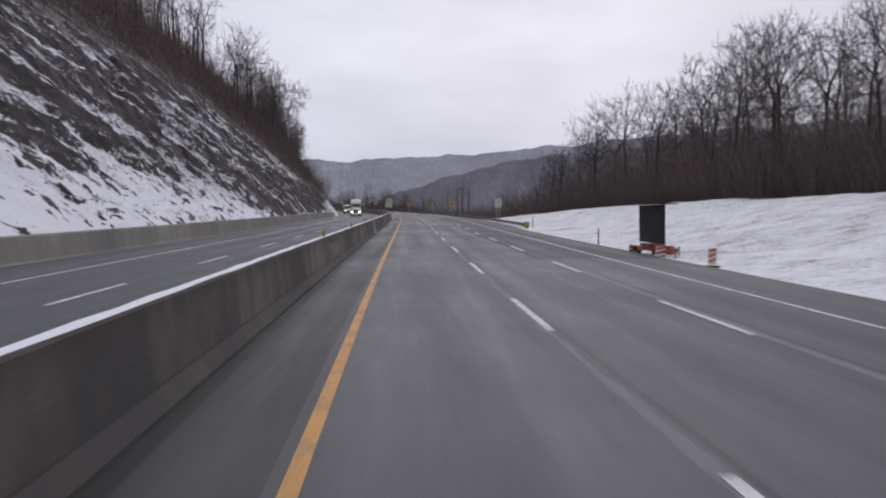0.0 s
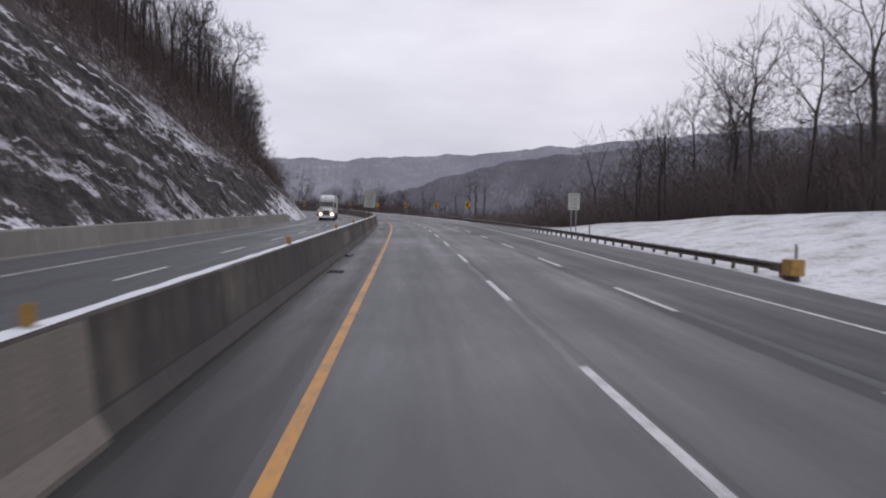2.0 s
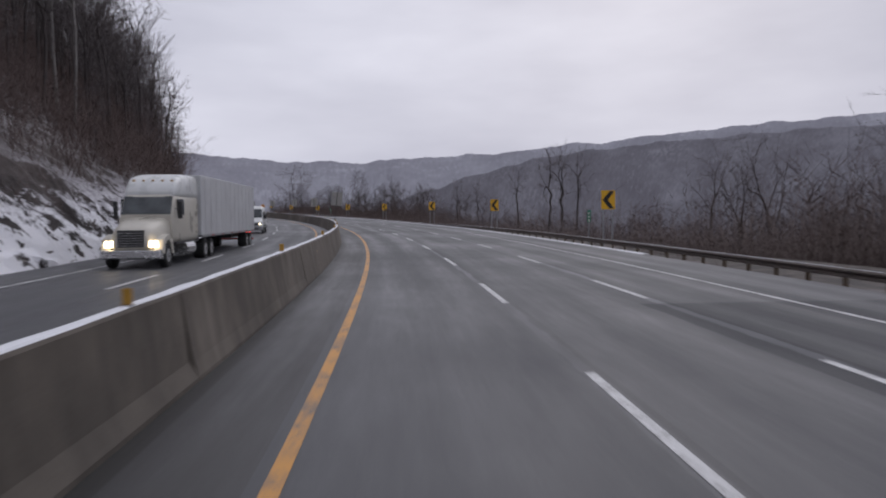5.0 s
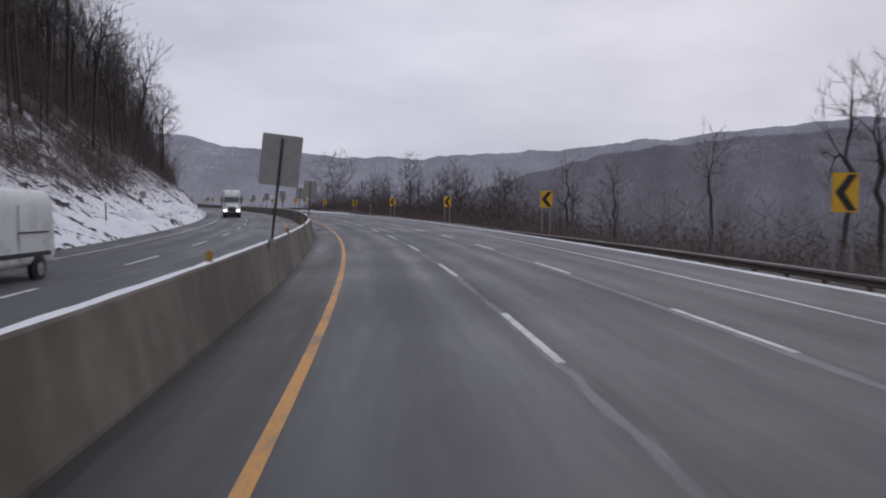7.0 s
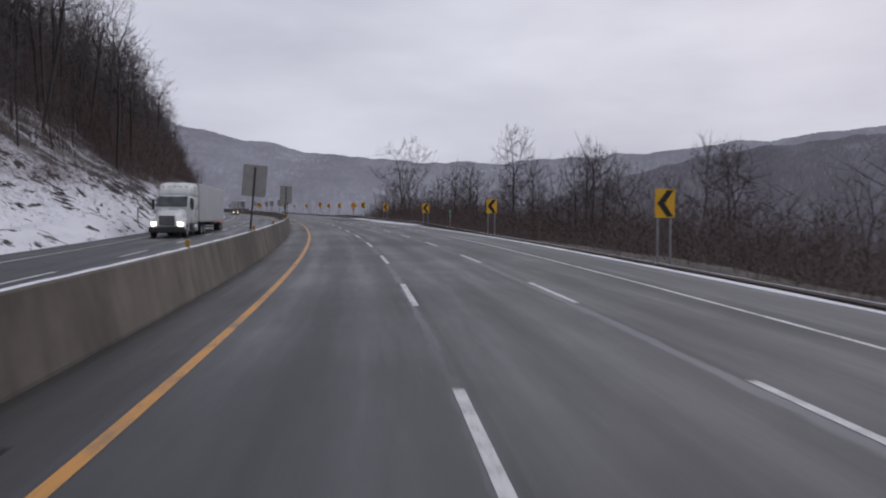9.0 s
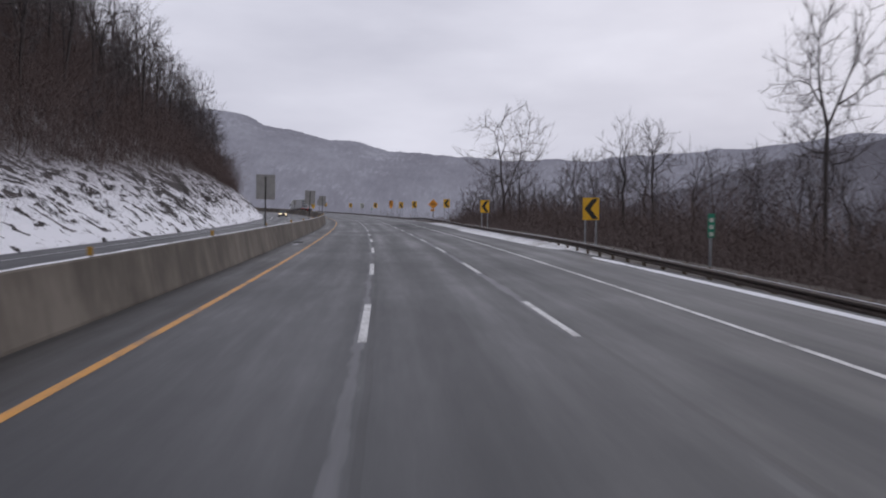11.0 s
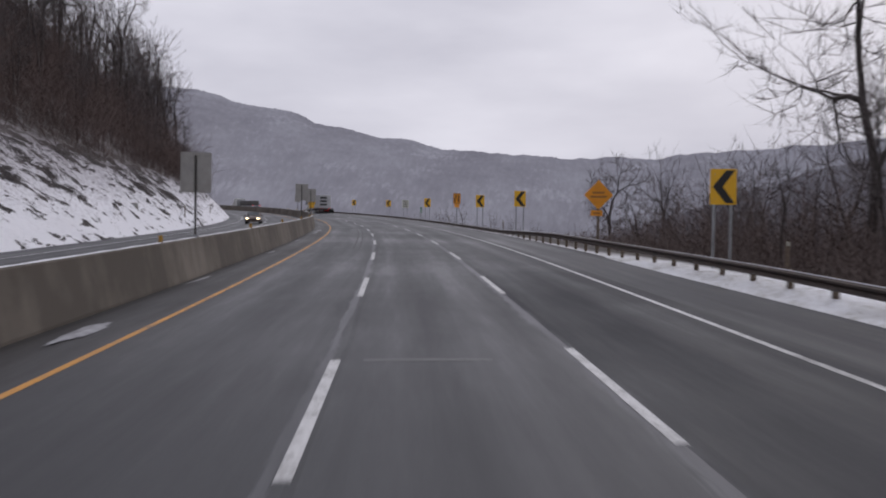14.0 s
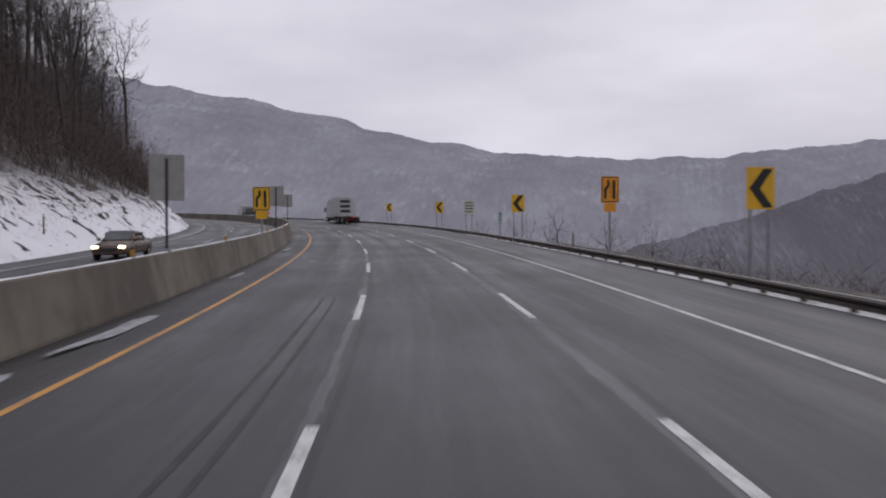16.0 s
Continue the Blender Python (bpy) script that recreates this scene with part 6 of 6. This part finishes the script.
def tractor(t, paint, lamps):
    """A long-nosed sleeper tractor with its front bumper at y = 0, facing +y."""
    part("cab", loft([(-6.0, 1.2, 1.18, 0.95, 3.1), (-2.75, 1.2, 1.12, 0.95, 3.1), (-2.5, 1.17, 1.06, 0.95, 2.98), (-2.0, 1.1, 1.06, 0.95, 2.16)], 9.0), paint, t)
    part("roof_fairing", loft([(-6.05, 1.19, 1.12, 2.9, 4.02), (-4.4, 1.19, 1.12, 2.9, 4.0), (-3.5, 1.16, 1.08, 2.9, 3.86), (-2.95, 1.12, 1.02, 2.92, 3.52), (-2.6, 1.04, 0.96, 2.94, 3.16)], 7.0), WHITE_PAINT, t, "white wind deflector on the roof")
    part("hood", loft([(-2.1, 1.05, 0.98, 0.72, 2.1), (-1.2, 1.0, 0.86, 0.7, 1.92), (-0.45, 0.9, 0.7, 0.72, 1.72), (-0.12, 0.74, 0.58, 0.78, 1.52), (-0.04, 0.66, 0.52, 0.84, 1.4)], 5.0), paint, t)
    part("windscreen", side_solid([(-2.56, 2.94), (-2.05, 2.18), (-1.985, 2.2), (-2.49, 2.96)], -1.02, 1.02, 0.0, 0.03, 2.6), GLASS, t)
    part("grille", box(-0.52, 0.52, -0.14, -0.02, 0.86, 1.55, 0.03), DARK_TRIM, t)
    for k in range(6):
        part("grille_bar", box(-0.5, 0.5, -0.03, -0.005, 0.92 + k * 0.1, 0.945 + k * 0.1), CHROME, t)
    part("bumper", side_solid([(-0.35, 0.36), (-0.35, 0.8), (0.02, 0.76), (0.06, 0.42)], -1.18, 1.18, 0.04), CHROME if paint is TAN_PAINT else DARK_TRIM, t)
    for x in (-0.86, 0.86):
        part("headlight", box(x - 0.17, x + 0.17, -0.22, -0.02, 0.86, 1.12, 0.05), lamps, t, "lit headlight")
        fender = [(-1.75, 0.55), (-1.6, 1.15), (-1.0, 1.38), (-0.4, 1.2), (-0.15, 0.8), (-0.15, 0.6), (-0.45, 0.6), (-0.6, 1.0), (-1.0, 1.15), (-1.4, 1.0), (-1.55, 0.55)]
        part("fender", side_solid(fender, min(x, x * 1.4), max(x, x * 1.4), 0.02), paint, t)
        wheel(t, x * 1.2, -1.0, 0.5, 0.3)
        part("side_window", box(x * 1.36 - 0.02, x * 1.36 + 0.02, -3.6, -2.6, 2.15, 2.85, 0.01), GLASS, t)
        arm = box(x * 1.55 - 0.09, x * 1.55 + 0.09, -2.4, -2.3, 2.0, 2.75, 0.03)
        part("mirror", arm, DARK_TRIM, t)
        part("mirror_arm", box(min(x * 1.3, x * 1.5), max(x * 1.3, x * 1.5), -2.42, -2.38, 2.4, 2.44), CHROME, t)
        part("fuel_tank", cyl(0.33, 1.5, "Y", 18, (x * 1.15, -4.3, 0.68)), CHROME, t)
        part("side_skirt", box(x * 1.36 - 0.02, x * 1.36 + 0.02, -6.0, -2.2, 0.9, 1.02, 0.01), DARK_TRIM, t)
        for y in (-7.2, -8.5):
            wheel(t, x * 1.16, y, 0.5, 0.52)
    for x in (-0.8, -0.4, 0, 0.4, 0.8):
        part("roof_light", box(x - 0.05, x + 0.05, -3.25, -3.12, 3.62, 3.7, 0.015), AMBER_LENS, t)
    part("frame_rail", box(-0.45, 0.45, -9.3, -2.0, 0.72, 0.98, 0.02), DARK_TRIM, t)
    part("fifth_wheel", cyl(0.5, 0.1, "Z", 18, (0, -7.6, 1.04)), DARK_TRIM, t)


def semi_truck(m, label, paint, skin, lamps):
    t = thing("semi_truck", m, label, "truck", "trucks on the road")
    tractor(t, paint, lamps)
    box_trailer(t, -6.35, 15.2, skin)
    return t


semi_truck(at(296.0, -9.6, 0.0, 180), "white sleeper semi truck with long white box trailer, headlights on", WHITE_PAINT, TRAILER_SKIN, HEADLIGHT)
semi_truck(at(163.0, -9.3, 0.0, 180), "cream semi truck with white roof and grey trailer, headlights on", TAN_PAINT, TRAILER_SKIN, WARM_LIGHT)


def van(m):
    t = thing("cargo_van", m, "white high-roofed cargo van with headlights on", "van")
    part("body", loft([(-6.15, 0.96, 0.88, 0.5, 2.55), (-5.95, 1.02, 0.92, 0.42, 2.7), (-2.6, 1.02, 0.92, 0.42, 2.74), (-2.0, 1.02, 0.9, 0.42, 2.66), (-1.62, 1.02, 0.88, 0.42, 2.42), (-0.92, 1.02, 0.88, 0.42, 1.56), (-0.5, 1.01, 0.88, 0.42, 1.38), (-0.14, 0.98, 0.84, 0.44, 1.2), (0.0, 0.9, 0.78, 0.5, 1.08)], 8.0), WHITE_PAINT, t)
    part("windscreen", side_solid([(-1.62, 2.4), (-0.95, 1.58), (-0.9, 1.6), (-1.57, 2.42)], -0.9, 0.9, 0.0, 0.07, 2.0), GLASS, t)
    for x in (-0.45, 0.2):
        wiper = part("wiper", box(0.0, 0.55, -0.9, -0.87, 1.63, 1.66), DARK_TRIM, t)
        wiper.matrix_basis = pose(x, 0, 0, 0, 2, 0)
    grille = part("grille", side_solid([(-0.1, 0.78), (-0.1, 1.1), (-0.0, 1.08), (0.04, 0.8)], -0.56, 0.56, 0.02), DARK_TRIM, t, "dark slatted grille")
    for z in (0.85, 0.93, 1.01):
        part("grille_bar", box(-0.54, 0.54, 0.02, 0.05, z - 0.014, z + 0.014, 0.006), STEEL, grille)
    part("bumper", loft([(-0.5, 1.03, 1.02, 0.3, 0.74), (-0.05, 1.0, 0.98, 0.3, 0.76), (0.1, 0.84, 0.82, 0.36, 0.72)], 4.5), plain("bumper_grey", (0.30, 0.30, 0.305), 0.5, 0.0, 0.2, 3.0), t, "grey plastic bumper")
    part("air_intake", box(-0.62, 0.62, 0.06, 0.115, 0.42, 0.56, 0.03), DARK_TRIM, t)
    for x in (-0.76, 0.76):
        part("lamp_housing", side_solid([(-0.3, 0.84), (-0.36, 1.16), (-0.06, 1.1), (0.02, 0.84)], x - 0.17, x + 0.17, 0.04), plain("lamp_glass", (0.34, 0.35, 0.36), 0.15) if "lamp_glass" not in bpy.data.materials else bpy.data.materials["lamp_glass"], t)
        part("headlight", cyl(0.085, 0.05, "Y", 16, (x, 0.01, 0.95)), WARM_LIGHT, t, "lit headlight")
        part("side_window", box(x * 1.31 - 0.02, x * 1.31 + 0.02, -2.35, -1.5, 1.55, 2.15, 0.01), GLASS, t)
        mirror = part("mirror", box(x * 1.52 - 0.1, x * 1.52 + 0.1, -1.32, -1.2, 1.45, 1.88, 0.03), DARK_TRIM, t)
        part("mirror_arm", box(min(x * 1.3, x * 1.42), max(x * 1.3, x * 1.42), -1.29, -1.24, 1.5, 1.56), DARK_TRIM, mirror)
        part("side_molding", box(x * 1.335 - 0.015, x * 1.335 + 0.015, -5.7, -1.45, 0.74, 0.87, 0.01), DARK_TRIM, t)
        for y in (-2.42, -3.7):
            part("door_seam", box(x * 1.338 - 0.006, x * 1.338 + 0.006, y - 0.012, y + 0.012, 0.6, 2.2), DARK_TRIM, t)
        part("door_rail", box(x * 1.345 - 0.008, x * 1.345 + 0.008, -5.6, -3.7, 1.42, 1.46), DARK_TRIM, t)
        for y in (-1.0, -4.9):
            arch = cyl(0.43, 0.03, "X", 20, (x * 1.335, y, 0.38))
            part("wheel_arch", arch, DARK_TRIM, t)
            wheel(t, x * 1.24, y, 0.36, 0.24)
    part("plate_bar", box(-0.16, 0.16, 0.11, 0.125, 0.58, 0.68), SIGN_WHITE, t)
    return t


van(at(206.4, -9.8, 0.0, 180))


def car(m):
    t = thing("car", m, "dark bronze saloon car with bright headlights", "car")
    paint = plain("bronze_paint", (0.10, 0.065, 0.045), 0.3, 0.3, 0.2, 3.0, 0.03)
    part("body", loft([(-4.65, 0.78, 0.72, 0.4, 0.9), (-4.45, 0.88, 0.82, 0.3, 0.99), (-3.7, 0.9, 0.84, 0.28, 1.03), (-1.35, 0.9, 0.84, 0.28, 0.99), (-0.25, 0.86, 0.78, 0.28, 0.78), (0.0, 0.72, 0.64, 0.34, 0.64)], 5.0), paint, t)
    part("cabin", loft([(-3.95, 0.78, 0.7, 0.85, 1.04), (-3.2, 0.8, 0.62, 0.85, 1.44), (-2.2, 0.8, 0.62, 0.85, 1.46), (-1.35, 0.78, 0.72, 0.85, 1.0)], 5.0), paint, t)
    part("windscreen", side_solid([(-2.12, 1.44), (-1.36, 1.0), (-1.3, 1.01), (-2.06, 1.455)], -0.62, 0.62), GLASS, t)
    for x in (-0.62, 0.62):
        part("headlight", box(x - 0.16, x + 0.16, -0.16, 0.01, 0.6, 0.74, 0.04), WARM_LIGHT, t, "lit headlight")
        part("side_window", box(x * 1.19 - 0.012, x * 1.19 + 0.012, -3.2, -1.9, 1.05, 1.36, 0.01), GLASS, t)
        part("mirror", box(x * 1.55 - 0.09, x * 1.55 + 0.09, -1.75, -1.6, 0.95, 1.1, 0.03), paint, t)
        for y in (-0.9, -3.7):
            wheel(t, x * 1.3, y, 0.32, 0.22)
    part("grille", box(-0.4, 0.4, -0.05, 0.015, 0.45, 0.62, 0.02), DARK_TRIM, t)
    return t


car(at(465.0, -8.9, 0.0, 180))

# trucks going the same way, far ahead round the bend
lead = thing("semi_truck", at(546.0, 10.4, 0.0, -4), "white box trailer truck with red tail lights far ahead", "truck", "trucks on the road")
box_trailer(lead, 6.0, 12.0, TRAILER_SKIN)
ahead = new("tractor")
ahead.parent = lead
ahead.matrix_basis = pose(0, 12.0, 0)
tractor(lead, WHITE_PAINT, HEADLIGHT)
for c in list(lead.children):
    if c.name.split(".")[0] in ("cab", "hood", "windscreen", "roof_fairing", "grille", "grille_bar", "headlight", "fender", "side_window", "mirror", "mirror_arm", "fuel_tank", "side_skirt", "roof_light", "frame_rail", "fifth_wheel"):
        c.matrix_basis = pose(0, 12.4, 0)
bpy.data.objects.remove(ahead)
for z in (1.7, 2.45, 3.2):
    part("rear_band", box(-1.2, 0.35, -6.07, -6.05, z, z + 0.4), DARK_TRIM, lead, "dark band across the rear doors")

flat = thing("flatbed_truck", at(588.0, 5.5, 0.0, 0), "flatbed truck with a low load, far down the road", "truck", "trucks on the road")
part("deck", box(-1.25, 1.25, -6, 6, 1.2, 1.42, 0.02), DARK_TRIM, flat)
part("load", box(-1.1, 1.1, -5, 4, 1.43, 2.5, 0.08), plain("tarpaulin", (0.12, 0.115, 0.11), 0.7, 0.0, 0.4, 2.0), flat)
part("headboard", box(-1.22, 1.22, 5.9, 6.0, 1.4, 3.0, 0.02), STEEL, flat)
part("cab", side_solid([(6.6, 0.9), (6.6, 3.3), (8.6, 3.3), (9.2, 2.2), (10.6, 1.8), (10.7, 0.7)], -1.15, 1.15, 0.06), WHITE_PAINT, flat)
for x in (-0.9, 0.9):
    part("tail_light", box(x - 0.1, x + 0.1, -6.03, -6.0, 1.0, 1.15, 0.01), TAIL_LIGHT, flat)
    for y in (-4.4, -3.1, 5.0, 9.6):
        wheel(flat, x * 1.1, y, 0.5, 0.5)

# ---------------------------------------------------------------- message board trailer on the verge
ORANGE_STEEL = plain("orange_red_steel", (0.36, 0.075, 0.045), 0.55, 0.2, 0.35, 5.0)
BOARD_DARK = plain("board_back", (0.035, 0.037, 0.04), 0.45, 0.3, 0.3, 2.0)
# the board stands along the road; local x runs back towards the start, local y away from the road
g_tr = float(right_ground(28.6, 13.8))
tr = thing("message_trailer", at(29.1, 13.8, g_tr - 0.28, -88), "dark folded message board on an orange-red wheeled trailer in the snow", "trailer")
part("board", side_solid([(-0.1, 0.86), (-0.16, 2.82), (0.1, 2.82), (0.14, 0.86)], -1.78, 1.15, 0.02), BOARD_DARK, tr)
for x in (-1.78, 1.11):
    part("board_edge", side_solid([(-0.115, 0.85), (-0.175, 2.83), (0.115, 2.83), (0.155, 0.85)], x, x + 0.04), DARK_TRIM, tr)
part("solar_panel", box(-1.5, 1.7, -0.62, 0.55, 2.85, 2.9, 0.008), BLACK, tr, "flat dark solar panel on top")
part("mast", cyl(0.09, 0.9, "Z", 14, (0, 0.0, 0.55)), DARK_TRIM, tr)
for y in (-0.55, 0.55):
    part("frame_beam", box(-1.5, 1.7, y - 0.06, y + 0.06, 0.5, 0.62, 0.01), ORANGE_STEEL, tr)
for x in (-1.45, -0.4, 0.5, 1.6):
    part("cross_beam", box(x - 0.06, x + 0.06, -0.5, 0.5, 0.51, 0.61, 0.01), ORANGE_STEEL, tr)
part("battery_box", box(0.35, 1.35, -0.48, 0.1, 0.62, 0.86, 0.02), ORANGE_STEEL, tr)
part("control_box", box(-0.8, -0.3, -0.46, -0.05, 0.62, 0.84, 0.02), STEEL, tr, "grey control cabinet")
for side_y in (-0.85, 0.85):
    w = wheel(tr, side_y, 0.0, 0.32, 0.2)
    w.matrix_basis = pose(0, 0, 0, 0, 0, 90)
    guard = part("mudguard", side_solid([(-0.42, 0.5), (-0.3, 0.7), (0.3, 0.7), (0.42, 0.5), (0.38, 0.47), (0.27, 0.65), (-0.27, 0.65), (-0.38, 0.47)], side_y - 0.13, side_y + 0.13), ORANGE_STEEL, tr)
    guard.matrix_basis = pose(0, 0, 0, 0, 0, 90)
for y in (-0.3, 0.3):
    bar = part("tow_bar", box(0.0, 1.25, -0.04, 0.04, 0.46, 0.55, 0.01), ORANGE_STEEL, tr)
    bar.matrix_basis = pose(1.65, y, 0, 0, 0, -13 if y > 0 else 13)
for x, y in ((-1.45, -0.68), (-1.45, 0.68), (1.6, -0.68), (1.6, 0.68), (2.85, 0.0)):
    part("jack", cyl(0.035, 0.8, "Z", 10, (x, y, 0.36)), DARK_TRIM, tr)


def stripe_board(name, w, h, centre, parent, turn=0.0):
    """A white board with slanting orange-red stripes."""
    b = part(name, panel(w, h, 0.03, (0, 0, 0), 0.02), SIGN_WHITE, parent, "white board with slanting orange-red stripes")
    b.matrix_basis = pose(*centre, 0, 0, turn)
    n = max(2, int(h / 0.2))
    for k in range(n):
        z = -h / 2 + (k + 0.25) * h / n
        lo, hi = z, min(z + h / n * 0.5, h / 2)
        up = min(0.16, h / 2 - hi + 0.0) if k == n - 1 else 0.12
        up = max(0.0, min(up, h / 2 - hi))
        bm = prism([(-w / 2 + 0.02, lo), (w / 2 - 0.02, lo + up), (w / 2 - 0.02, hi + up), (-w / 2 + 0.02, hi)], 0.006)
        bmesh.ops.translate(bm, vec=(0, -0.0185, 0), verts=bm.verts)
        part("stripe", bm, ORANGE_STEEL, b)
    return b


stripe_board("stripe_board", 0.5, 0.62, (-0.6, -0.85, 0.42), tr, 84)
stripe_board("stripe_board", 0.5, 0.7, (1.85, -0.35, 0.42), tr, 96)
marker = thing("striped_marker", at(20.8, 13.35, float(right_ground(20.8, 13.35)), 4), "striped orange and white marker board in the snow", "marker board")
stripe_board("stripe_board", 0.34, 0.66, (0, 0, 0.45), marker)
part("base", box(-0.25, 0.25, -0.2, 0.2, -0.05, 0.08, 0.02), DARK_TRIM, marker)
